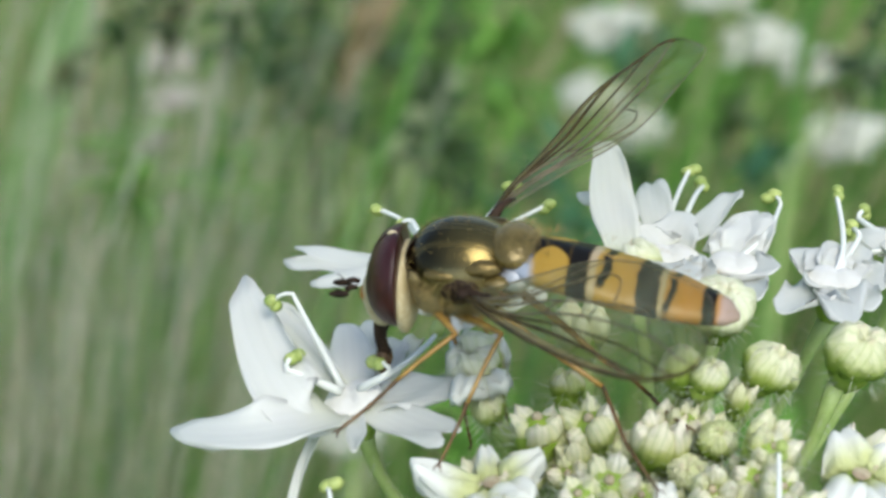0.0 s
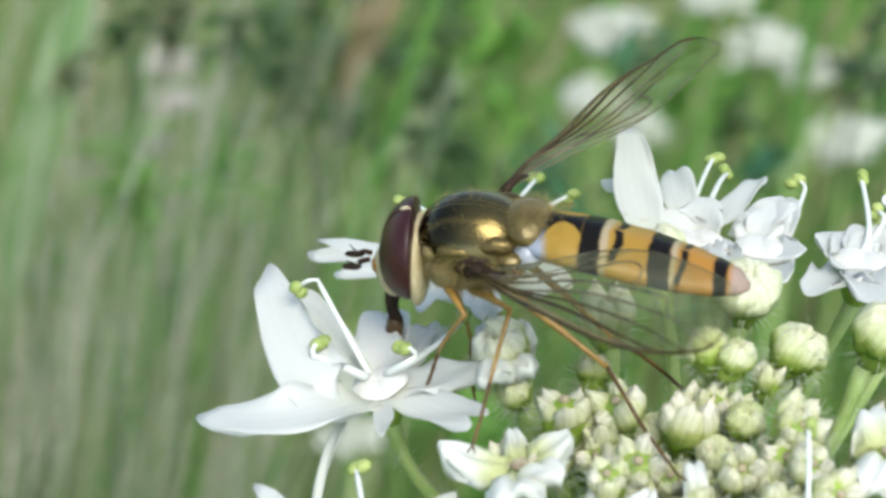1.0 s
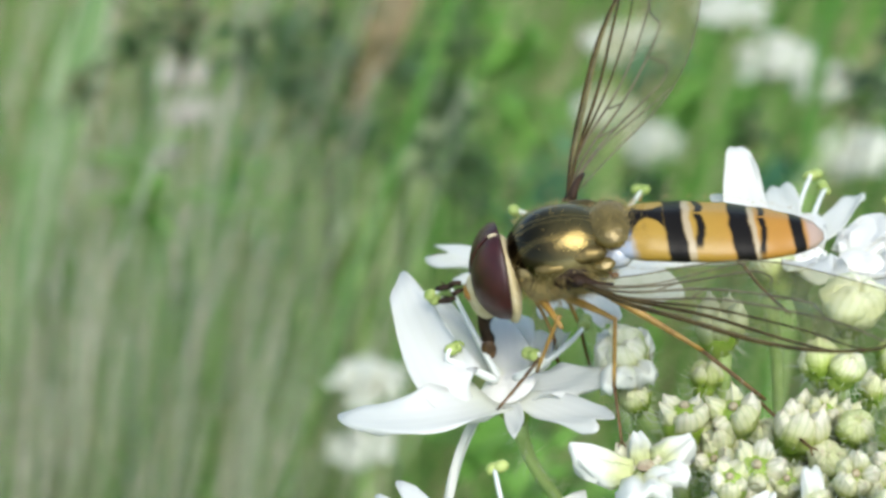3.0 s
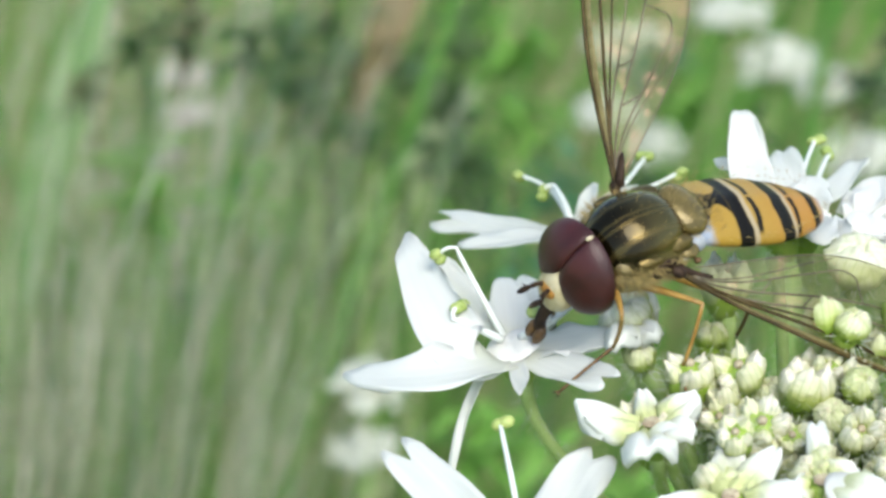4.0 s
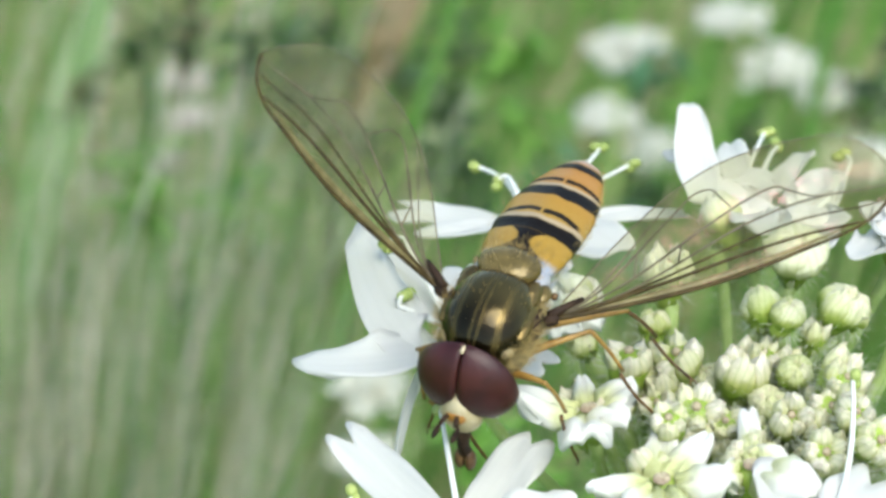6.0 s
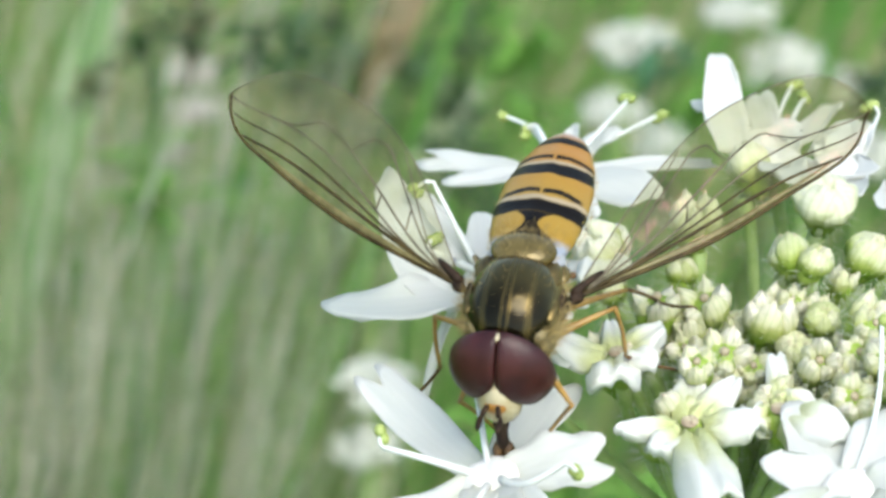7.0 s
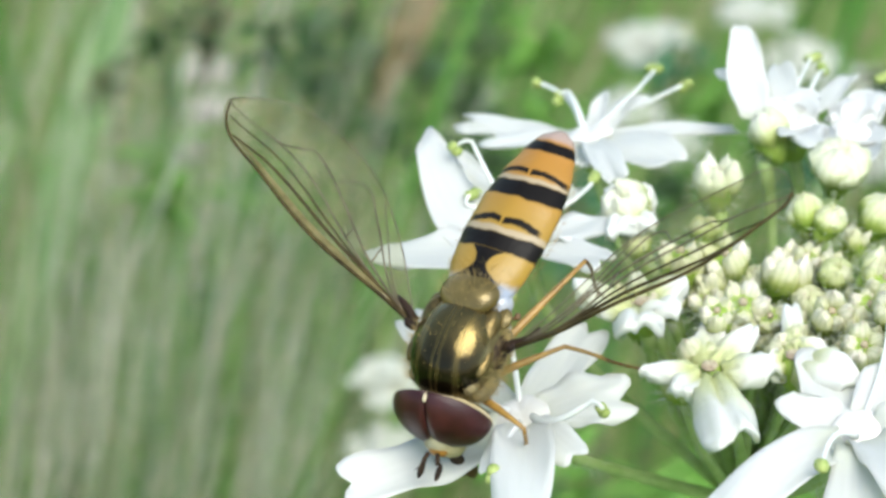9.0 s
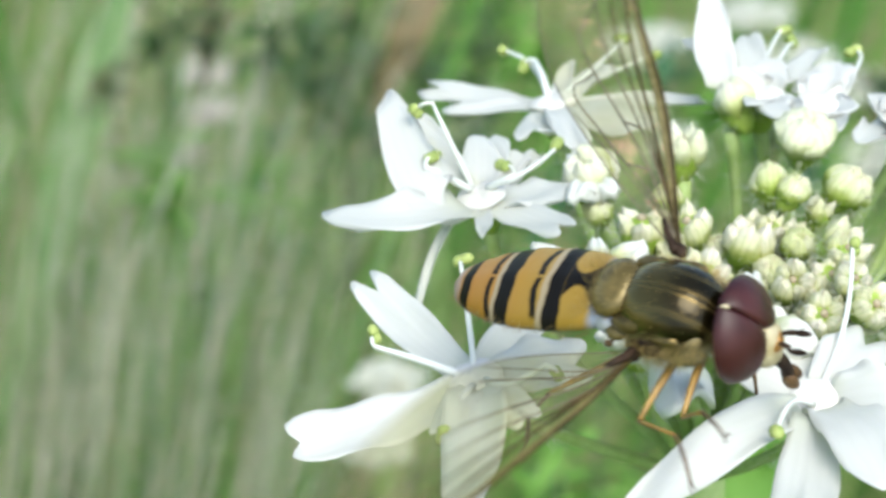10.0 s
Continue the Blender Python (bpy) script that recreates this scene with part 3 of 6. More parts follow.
def abdomen_material(front, length, half_width):
    """The orange and black bands of the hind body, and its pale sheen painted as cream bands, along its own length and
    breadth.
    """
    k = Nodes("banded_abdomen")
    x, y, z = k.split(k.coords())
    q = k.math("DIVIDE", y, half_width)
    a = k.math("ABSOLUTE", q)
    wob = k.math("MULTIPLY", k.math("SUBTRACT", k.noise(2500.0), 0.5), 0.03)
    raw = k.math("DIVIDE", k.math("SUBTRACT", front, x), length)
    # the plates grow shorter towards the tip
    s = k.math("ADD", k.math("SUBTRACT", raw, k.math("MULTIPLY", k.math("MULTIPLY", raw, k.math("SUBTRACT", 1.0, raw)), 0.11)), wob)
    bent = k.math("SUBTRACT", s, k.math("MULTIPLY", k.math("MULTIPLY", a, a), 0.015))

    def between(v, low, high, e=0.008):
        return k.math("MULTIPLY", k.step(v, low - e, low + e), k.step(v, high + e, high - e))

    fine = k.noise(9000.0)
    orange = k.mix(k.step(s, 0.3, 0.85), (0.275, 0.170, 0.022), (0.30, 0.140, 0.020))
    orange = k.mix(k.math("MULTIPLY", fine, 0.25), orange, (0.22, 0.10, 0.012))
    # pale sheen that shifts with the view, painted as fixed cream bands
    cream = k.math("MAXIMUM", between(bent, 0.337, 0.372), between(bent, 0.637, 0.668))
    tone = k.mix(cream, orange, (0.30, 0.235, 0.14))
    black = between(bent, 0.255, 0.34)
    black = k.math("MAXIMUM", black, between(bent, 0.545, 0.64))
    black = k.math("MAXIMUM", black, between(bent, 0.835, 0.90))
    # the thin moustache bands, broken in the middle and fading out at the sides
    for low, high in ((0.40, 0.438), (0.692, 0.722)):
        arch = k.math("ADD", s, k.math("MULTIPLY", k.math("POWER", k.math("ABSOLUTE", k.math("SUBTRACT", a, 0.30)), 1.5), 0.07))
        thin = k.math("MULTIPLY", between(arch, low, high), k.math("MULTIPLY", k.step(a, 0.01, 0.05), k.step(a, 0.86, 0.72)))
        black = k.math("MAXIMUM", black, thin)
    # the second plate: black with a pair of rounded orange spots
    plate = between(bent, 0.05, 0.26)
    # the black between them is drawn in to a waist and flares to the front and to the band behind
    off = k.math("SUBTRACT", bent, 0.185)
    flare = k.math("ADD", k.math("MULTIPLY", k.math("POWER", k.math("MAXIMUM", k.math("MULTIPLY", off, -1.0), 0.0), 2.0), 62.0), k.math("MULTIPLY", k.math("POWER", k.math("MAXIMUM", off, 0.0), 2.0), 45.0))
    spot = k.step(k.math("SUBTRACT", a, k.math("ADD", flare, 0.11)), 0.0, 0.06)
    outer = k.step(a, 0.86, 0.93)
    black = k.math("MAXIMUM", black, k.math("MULTIPLY", plate, k.math("SUBTRACT", 1.0, k.math("MAXIMUM", spot, outer))))
    tone = k.mix(black, tone, (0.007, 0.006, 0.005))
    k.plug(k.math("SUBTRACT", 0.34, k.math("MULTIPLY", black, 0.26)), k.bsdf.inputs["Specular IOR Level"])
    tone = k.mix(k.step(k.math("SUBTRACT", s, k.math("MULTIPLY", a, 0.05)), 0.105, 0.055), tone, (0.27, 0.30, 0.36))
    tone = k.mix(k.step(s, 0.90, 0.93), tone, (0.30, 0.215, 0.17))
    under = k.step(k.math("ADD", z, k.math("MULTIPLY", s, 0.0007)), 0.0000, -0.0004)
    tone = k.mix(k.math("MULTIPLY", under, 0.7), tone, (0.50, 0.38, 0.14))
    k.bump(fine, 0.3, 0.00003)
    return k.finish(tone, 0.36)


def thorax_material():
    k = Nodes("bronze_thorax")
    x, y, z = k.split(k.coords())
    a = k.math("ABSOLUTE", k.math("MULTIPLY", y, 1000.0))
    streak = k.math("ADD", a, k.math("MULTIPLY", k.math("SUBTRACT", k.noise(1400.0), 0.5), 0.16))
    # dull golden stripes down the back between dark bronze ones
    pale = k.math("MULTIPLY", k.step(streak, 0.0, 0.05), k.step(streak, 0.15, 0.09))
    pale = k.math("MAXIMUM", pale, k.math("MULTIPLY", k.step(streak, 0.40, 0.50), k.step(streak, 0.66, 0.56)))
    # the hind third and the seam across the back turn golden, the shoulders are dusted with gold
    hind = k.step(k.math("ADD", x, k.math("MULTIPLY", k.noise(1200.0), 0.0006)), 0.0011, -0.0001)
    shoulder = k.step(streak, 0.93, 1.06)
    tone = k.mix(k.math("MULTIPLY", pale, 0.34), (0.018, 0.013, 0.004), (0.17, 0.12, 0.036))
    tone = k.mix(k.math("MULTIPLY", hind, 0.8), tone, k.mix(k.noise(700.0), (0.11, 0.08, 0.022), (0.18, 0.132, 0.042)))
    side = k.math("MAXIMUM", k.step(z, 0.0005, -0.0001), k.math("MULTIPLY", shoulder, 0.7))
    tone = k.mix(k.math("MULTIPLY", side, 0.9), tone, k.mix(k.noise(2600.0), (0.12, 0.095, 0.036), (0.38, 0.31, 0.15)))
    k.bump(k.math("ADD", k.noise(9000.0, 2.0), k.math("MULTIPLY", k.noise(1300.0, 1.0), 5.0)), 0.35, 0.00003)
    k.bsdf.inputs["Coat Weight"].default_value, k.bsdf.inputs["Coat Roughness"].default_value = 0.12, 0.1
    rough = k.math("ADD", 0.145, k.math("MULTIPLY", k.math("MAXIMUM", side, k.math("MULTIPLY", pale, 0.4)), 0.35))
    return k.finish(tone, rough, 0.85)


def eye_material():
    k = Nodes("maroon_eye")
    cells = k.add("ShaderNodeTexVoronoi")
    cells.inputs["Scale"].default_value = 26000.0
    k.plug(k.coords(), cells.inputs["Vector"])
    tone = k.mix(k.step(k.noise(1100.0), 0.3, 0.7), (0.022, 0.0045, 0.004), (0.046, 0.010, 0.009))
    k.bump(cells.outputs["Distance"], 0.35, 0.00002)
    k.bsdf.inputs["Specular IOR Level"].default_value = 0.32
    return k.finish(tone, 0.36)


def wing_material():
    """A thin smoky film: it tints what is seen through it and glints where it is creased."""
    k = Nodes("clear_wing")
    k.bsdf.inputs["Thin Film Thickness"].default_value = 420.0
    k.bsdf.inputs["Thin Film IOR"].default_value = 1.5
    k.bsdf.inputs["Specular IOR Level"].default_value = 0.9
    k.bump(k.noise(900.0, 2.0), 1.0, 0.00025)
    k.finish((0.32, 0.30, 0.19), 0.13)
    film = k.add("ShaderNodeBsdfTransparent")
    k.plug(k.mix(k.step(k.noise(600.0), 0.3, 0.7), (0.68, 0.68, 0.49), (0.85, 0.85, 0.73)), film.inputs[0])
    both = k.add("ShaderNodeMixShader")
    k.plug(k.math("ADD", 0.10, k.math("MULTIPLY", k.step(k.noise(500.0), 0.40, 0.80), 0.13)), both.inputs[0])
    k.plug(film.outputs[0], both.inputs[1])
    k.plug(k.bsdf.outputs[0], both.inputs[2])
    k.plug(both.outputs[0], k.out.inputs[0])
    return k.material


YOUNG = young_material()
PURPLE = mottled("pinkish_middle", (0.22, 0.16, 0.10), (0.42, 0.37, 0.24), 2200, 0.5, 0.00005)
PETAL = petal_material()
BUD = bud_material("bud_skin", (0.20, 0.33, 0.02), (0.43, 0.51, 0.12), (0.68, 0.67, 0.47), 0.5)
STAR = bud_material("parting_bud_skin", (0.21, 0.35, 0.025), (0.54, 0.58, 0.19), (0.79, 0.745, 0.63), 0.8)
WHITE_BUD = bud_material("white_bud_skin", (0.38, 0.45, 0.10), (0.62, 0.65, 0.36), (0.73, 0.72, 0.60), 0.15)
CREAM = mottled("flower_disc", (0.66, 0.645, 0.585), (0.72, 0.705, 0.66), 900, 0.75, 0.00005, 0.2)
STEM = mottled("green_pedicel", (0.30, 0.43, 0.12), (0.45, 0.56, 0.22), 500, 0.5, 0.00005, 0.25)
OVARY = mottled("green_ovary", (0.20, 0.31, 0.03), (0.34, 0.45, 0.08), 900, 0.5, 0.00005, 0.15)
FILAMENT = mottled("white_filament", (0.74, 0.76, 0.70), (0.80, 0.81, 0.77), 900, 0.5, 0.0, 0.3)
ANTHER = mottled("anther_green", (0.19, 0.26, 0.05), (0.35, 0.40, 0.12), 2500, 0.55, 0.00005)
HAIR = mottled("pale_hair", (0.50, 0.54, 0.40), (0.60, 0.62, 0.50), 400, 0.5, 0.0, 0.4)
THORAX, EYE, WING = thorax_material(), eye_material(), wing_material()
SCUTELLUM = mottled("amber_scutellum", (0.105, 0.076, 0.020), (0.19, 0.138, 0.042), 900, 0.24, 0.00006, 0.1, 0.35)
GOLD_HAIR = mottled("golden_hair", (0.34, 0.24, 0.08), (0.46, 0.35, 0.14), 900, 0.4, 0.0, 0.3)
FACE = mottled("pale_face", (0.34, 0.27, 0.13), (0.44, 0.38, 0.24), 2500, 0.5, 0.00004)
DUSTY = mottled("dusty_side", (0.085, 0.062, 0.022), (0.24, 0.185, 0.075), 2200, 0.6, 0.00005)
AMBER = mottled("amber_mouth", (0.22, 0.09, 0.012), (0.34, 0.17, 0.03), 2500, 0.35)
DARK = mottled("dark_horn", (0.010, 0.006, 0.004), (0.036, 0.021, 0.012), 2500, 0.6, 0.00003, gloss=0.12)
LEG = mottled("amber_leg", (0.17, 0.088, 0.014), (0.32, 0.185, 0.04), 1200, 0.4, 0.00003)
LEG_DARK = mottled("brown_leg", (0.05, 0.028, 0.012), (0.16, 0.09, 0.035), 1200, 0.4, 0.00003, gloss=0.25)
VEIN = mottled("wing_vein", (0.022, 0.015, 0.005), (0.075, 0.052, 0.017), 900, 0.4, gloss=0.12)
FINE_VEIN = mottled("fine_wing_vein", (0.07, 0.055, 0.028), (0.22, 0.18, 0.11), 700, 0.3, 0.0, 0.4)
PTERO = mottled("amber_wing_patch", (0.17, 0.14, 0.045), (0.32, 0.27, 0.11), 900, 0.35, 0.0, 0.5)
BRONZE = mottled("shiny_bronze", (0.05, 0.037, 0.012), (0.15, 0.105, 0.033), 1500, 0.34, 0.00004, 0.0, 0.7)
GREY = mottled("silver_side", (0.26, 0.28, 0.32), (0.42, 0.42, 0.42), 2500, 0.35, 0.0, 0.0, 0.2)
ABDOMEN_FRONT, ABDOMEN_LENGTH, ABDOMEN_HALF = -1.05, 5.3, 1.22
ABDOMEN = abdomen_material(ABDOMEN_FRONT * MM, ABDOMEN_LENGTH * MM, ABDOMEN_HALF * MM)
SOIL = mottled("meadow_soil", (0.13, 0.21, 0.055), (0.34, 0.35, 0.17), 9, 0.9, 0.01)
GRASS = mottled("grass_blade", (0.05, 0.16, 0.025), (0.34, 0.60, 0.14), 20, 0.55, 0.0, 0.45, 0.0, "island", gloss=0.15)
STRAW = mottled("dry_straw", (0.35, 0.30, 0.15), (0.76, 0.67, 0.43), 20, 0.6, 0.0, 0.25, 0.0, "island", gloss=0.15)
BROWN = mottled("brown_stalk", (0.11, 0.085, 0.03), (0.19, 0.145, 0.06), 60, 0.6)
LEAF = mottled("pale_leaf", (0.16, 0.27, 0.095), (0.23, 0.34, 0.14), 60, 0.5, 0.0, 0.35)
DEEP = mottled("dark_weed_leaf", (0.022, 0.060, 0.012), (0.06, 0.11, 0.025), 90, 0.5, 0.0002, 0.2)
OLIVE = mottled("olive_weed_leaf", (0.055, 0.06, 0.02), (0.11, 0.11, 0.04), 90, 0.6, 0.0002, 0.15)
BRIGHT = mottled("bright_weed_leaf", (0.13, 0.29, 0.045), (0.22, 0.40, 0.09), 90, 0.55, 0.0002, 0.42, gloss=0.15)
FADED = mottled("faded_grass_leaf", (0.27, 0.34, 0.17), (0.40, 0.46, 0.27), 60, 0.55, 0.0, 0.35)
TEAL = mottled("blue_green_leaf", (0.05, 0.155, 0.07), (0.14, 0.30, 0.15), 90, 0.5, 0.0002, 0.35, gloss=0.2)
BLEACHED = mottled("bleached_stalk", (0.58, 0.51, 0.36), (0.84, 0.77, 0.61), 20, 0.6, 0.0, 0.3, 0.0, "island", gloss=0.15)
PINK = mottled("faded_floret", (0.50, 0.44, 0.38), (0.64, 0.58, 0.52), 200, 0.7, 0.0, 0.2)


# ---- mesh helpers; lengths in millimetres ----
def part(name, bm, material, parent=None, label="", smooth=True):
    """Links a bmesh, drawn in millimetres, as one mesh object under a thing or a part."""
    bmesh.ops.scale(bm, vec=(MM, MM, MM), verts=bm.verts)
    bmesh.ops.recalc_face_normals(bm, faces=bm.faces)
    mesh = bpy.data.meshes.new(name)
    bm.to_mesh(mesh)
    bm.free()
    if smooth:
        mesh.polygons.foreach_set("use_smooth", [True] * len(mesh.polygons))
    mesh.materials.append(material)
    ob = new(name, mesh)
    if parent:
        ob.parent = parent
    return tagged(ob, label)


def side_of(way, hint=Vector((0.31, 0.2, 0.93))):
    s = way.cross(hint)
    return (s if s.length > 1e-4 else way.cross(Vector((1, 0, 0)))).normalized()


def tube(bm, points, radii, around=8, flat=1.0, hint=Vector((0.31, 0.2, 0.93))):
    """A tapered tube along points, closed at both ends."""
    points = [Vector(p) for p in points]
    if isinstance(radii, (int, float)):
        radii = [radii] * len(points)
    rings = []
    for i, p in enumerate(points):
        way = (points[min(i + 1, len(points) - 1)] - points[max(i - 1, 0)]).normalized()
        u = side_of(way, hint)
        v = way.cross(u)
        rings.append([bm.verts.new(p + radii[i] * (math.cos(b) * u + math.sin(b) * flat * v)) for b in (2 * math.pi * j / around for j in range(around))])
    for a, b in zip(rings, rings[1:]):
        for j in range(around):
            bm.faces.new((a[j], a[(j + 1) % around], b[(j + 1) % around], b[j]))
    bm.faces.new(rings[0])
    bm.faces.new(rings[-1])


def bow(a, b, lift, steps=6):
    """Points from a to b, bowed by the vector lift."""
    a, b, lift = Vector(a), Vector(b), Vector(lift)
    return [a.lerp(b, k / steps) + lift * math.sin(math.pi * k / steps) for k in range(steps + 1)]


def ball(bm, centre, half, segments=20, rings=14, warp=None):
    """An ellipsoid; warp, where given, shapes each unit-sphere point first."""
    centre, grid = Vector(centre), []
    for i in range(1, rings):
        p = math.pi * i / rings
        row = []
        for j in range(segments):
            b = 2 * math.pi * j / segments
            d = Vector((math.sin(p) * math.cos(b), math.sin(p) * math.sin(b), math.cos(p)))
            d = warp(d) if warp else d
            row.append(bm.verts.new(centre + Vector((d.x * half[0], d.y * half[1], d.z * half[2]))))
        grid.append(row)
    ends = []
    for z in (1, -1):
        d = Vector((0, 0, z))
        d = warp(d) if warp else d
        ends.append(bm.verts.new(centre + Vector((d.x * half[0], d.y * half[1], d.z * half[2]))))
    for a, b in zip(grid, grid[1:]):
        for j in range(segments):
            bm.faces.new((a[j], a[(j + 1) % segments], b[(j + 1) % segments], b[j]))
    for j in range(segments):
        bm.faces.new((ends[0], grid[0][(j + 1) % segments], grid[0][j]))
        bm.faces.new((ends[1], grid[-1][j], grid[-1][(j + 1) % segments]))


def sheet(bm, place, columns, rows, thick):
    """A closed thin body between a surface place(u, v) and its copy thick below; u, v from 0 to 1. Writes u, v as UV."""
    uv = bm.loops.layers.uv.verify()
    top, low = [], []
    for i in range(rows + 1):
        line, under = [], []
        for j in range(columns + 1):
            p, n = place(j / columns, i / rows)
            line.append((bm.verts.new(p), (j / columns, i / rows)))
            edge = min(j, columns - j, rows - i) > 0
            under.append((bm.verts.new(p - n * (thick if edge else thick * 0.45)), (j / columns, i / rows)))
        top.append(line)
        low.append(under)

    def face(*corners):
        f = bm.faces.new([c[0] for c in corners])
        for loop, c in zip(f.loops, corners):
            loop[uv].uv = c[1]

    for i in range(rows):
        for j in range(columns):
            face(top[i][j], top[i][j + 1], top[i + 1][j + 1], top[i + 1][j])
            face(low[i][j], low[i + 1][j], low[i + 1][j + 1], low[i][j + 1])
        face(top[i][0], top[i + 1][0], low[i + 1][0], low[i][0])
        face(top[i][-1], low[i][-1], low[i + 1][-1], top[i + 1][-1])
    for j in range(columns):
        face(top[-1][j], top[-1][j + 1], low[-1][j + 1], low[-1][j])
        face(top[0][j], low[0][j], low[0][j + 1], top[0][j + 1])


# ---- ground and meadow ----


def ground():
    bm = bmesh.new()
    lines = sorted({s * r for r in (0, .2, .4, .6, .8, 1.0, 1.3, 1.6, 2, 3, 5, 9, 20, 60, 200, 600) for s in (1, -1)})
    grid = [[bm.verts.new((x * 1000, y * 1000, 1000 * 0.02 * (noise.noise((x * 3, y * 3, 0)) if max(abs(x), abs(y)) < 9 else 0))) for x in lines] for y in lines]
    for a, b in zip(grid, grid[1:]):
        for j in range(len(lines) - 1):
            bm.faces.new((a[j], a[j + 1], b[j + 1], b[j]))
    return tagged(part("ground", bm, SOIL), "mossy meadow ground with dry grass thatch", "ground", kind="structure")


def blade(verts, faces, foot, height, width, lean, turn, bend):
    """One grass blade, folded along its midrib, added to two plain lists; metres."""
    n, first = 7, len(verts)
    c, s = math.cos(turn), math.sin(turn)
    for i in range(n):
        f = i / (n - 1)
        w = width * (1 - f) ** 0.6 * (0.6 + 0.4 * min(1, f * 4)) + 0.0002
        out = lean * f * height + bend * f * f * height
        p = Vector((foot[0] + c * out, foot[1] + s * out, height * (f - 0.35 * bend * f * f)))
        verts += [p + Vector((-s * w, c * w, 0)), p + Vector((c * w * 0.35, s * w * 0.35, 0)), p - Vector((-s * w, c * w, 0))]
    for i in range(n - 1):
        a = first + 3 * i
        faces += [(a, a + 1, a + 4, a + 3), (a + 1, a + 2, a + 5, a + 4)]


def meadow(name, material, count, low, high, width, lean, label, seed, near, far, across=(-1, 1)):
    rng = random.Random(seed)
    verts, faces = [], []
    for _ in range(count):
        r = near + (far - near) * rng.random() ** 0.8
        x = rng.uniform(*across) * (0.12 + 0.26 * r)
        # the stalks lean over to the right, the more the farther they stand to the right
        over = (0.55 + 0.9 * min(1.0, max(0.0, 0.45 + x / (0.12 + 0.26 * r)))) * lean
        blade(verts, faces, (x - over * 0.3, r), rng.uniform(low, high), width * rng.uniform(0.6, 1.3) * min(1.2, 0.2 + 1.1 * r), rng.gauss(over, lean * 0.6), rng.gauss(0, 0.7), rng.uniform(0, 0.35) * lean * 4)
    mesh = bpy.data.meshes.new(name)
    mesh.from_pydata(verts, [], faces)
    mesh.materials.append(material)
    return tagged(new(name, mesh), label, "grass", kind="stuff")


def ray_point(u, v, d):
    """A place d metres out on the camera's first axis, u and v in tangents to its right and up."""
    return BASE @ Vector((u * d, v * d, REACH - d))


ground()
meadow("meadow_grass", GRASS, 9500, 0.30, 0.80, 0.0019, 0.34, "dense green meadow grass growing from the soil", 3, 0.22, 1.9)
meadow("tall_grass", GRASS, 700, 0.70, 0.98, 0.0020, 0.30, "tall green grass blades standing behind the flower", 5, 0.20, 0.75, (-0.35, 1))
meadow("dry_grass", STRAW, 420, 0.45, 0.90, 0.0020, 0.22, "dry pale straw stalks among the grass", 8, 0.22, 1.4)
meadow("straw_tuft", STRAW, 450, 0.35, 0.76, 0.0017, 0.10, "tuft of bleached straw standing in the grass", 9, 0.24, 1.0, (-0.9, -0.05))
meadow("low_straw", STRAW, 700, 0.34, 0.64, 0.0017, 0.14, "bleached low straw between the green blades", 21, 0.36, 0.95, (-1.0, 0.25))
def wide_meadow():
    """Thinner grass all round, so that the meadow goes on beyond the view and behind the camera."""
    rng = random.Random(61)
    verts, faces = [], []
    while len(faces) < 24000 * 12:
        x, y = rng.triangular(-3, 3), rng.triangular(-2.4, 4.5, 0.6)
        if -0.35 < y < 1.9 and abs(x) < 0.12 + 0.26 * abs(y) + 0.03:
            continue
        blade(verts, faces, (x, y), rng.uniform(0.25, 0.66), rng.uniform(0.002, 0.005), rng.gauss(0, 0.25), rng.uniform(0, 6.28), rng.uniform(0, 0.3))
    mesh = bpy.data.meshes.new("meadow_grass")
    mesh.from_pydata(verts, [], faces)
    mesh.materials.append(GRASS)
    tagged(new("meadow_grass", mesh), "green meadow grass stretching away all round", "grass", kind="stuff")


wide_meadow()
meadow("broad_grass", GRASS, 80, 0.42, 0.80, 0.0050, 0.50, "broad soft green leaves low in the meadow", 41, 0.40, 1.1)
meadow("pale_awns", STRAW, 170, 0.66, 0.96, 0.0008, 0.45, "thin pale grass stalks arching over one another", 33, 0.17, 0.42)
meadow("arching_grass", GRASS, 600, 0.70, 1.0, 0.0022, 0.55, "arching pale grass blades leaning across one another", 14, 0.20, 0.6, (-0.6, 1))


def background_umbel(u, v, d, size, material, label, seed):
    """A far flower head: a stalk up from the ground, short rays, and a shallow dome of florets."""
    rng = random.Random(seed)
    top = ray_point(u, v, d) * 1000
    thing = tagged(new("background_flower"), label, "flower", "flowers among the grass")
    thing.location = (top.x * MM, top.y * MM, 0)
    height = top.z
    bm = bmesh.new()
    tube(bm, bow((rng.uniform(-30, 30), 150, -5), (0, 0, height - size * 0.5), (rng.uniform(-9, 9), 20, 0)), [0.5] * 5 + [0.35] * 2, 7)
    part("stalk", bm, STEM, thing)
    for i in range(9):
        b, r = i * 2.4, size * 0.42 * math.sqrt((i + 0.4) / 9)
        p = Vector((r * math.cos(b), r * math.sin(b), height + rng.uniform(-0.6, 0.6) - r * r / size * 0.6))
        bm = bmesh.new()
        tube(bm, bow((0, 0, height - size * 0.55), p, (0, 0, 0), 3), 0.25, 5)
        part("ray", bm, STEM, thing)
        bm = bmesh.new()
        for _ in range(14):
            ball(bm, p + Vector((rng.gauss(0, size * 0.10), rng.gauss(0, size * 0.10), rng.gauss(0, 0.35))), (size * 0.10, size * 0.10, size * 0.045), 7, 4)
        tagged(part("umbellet", bm, material, thing), kind="stuff")


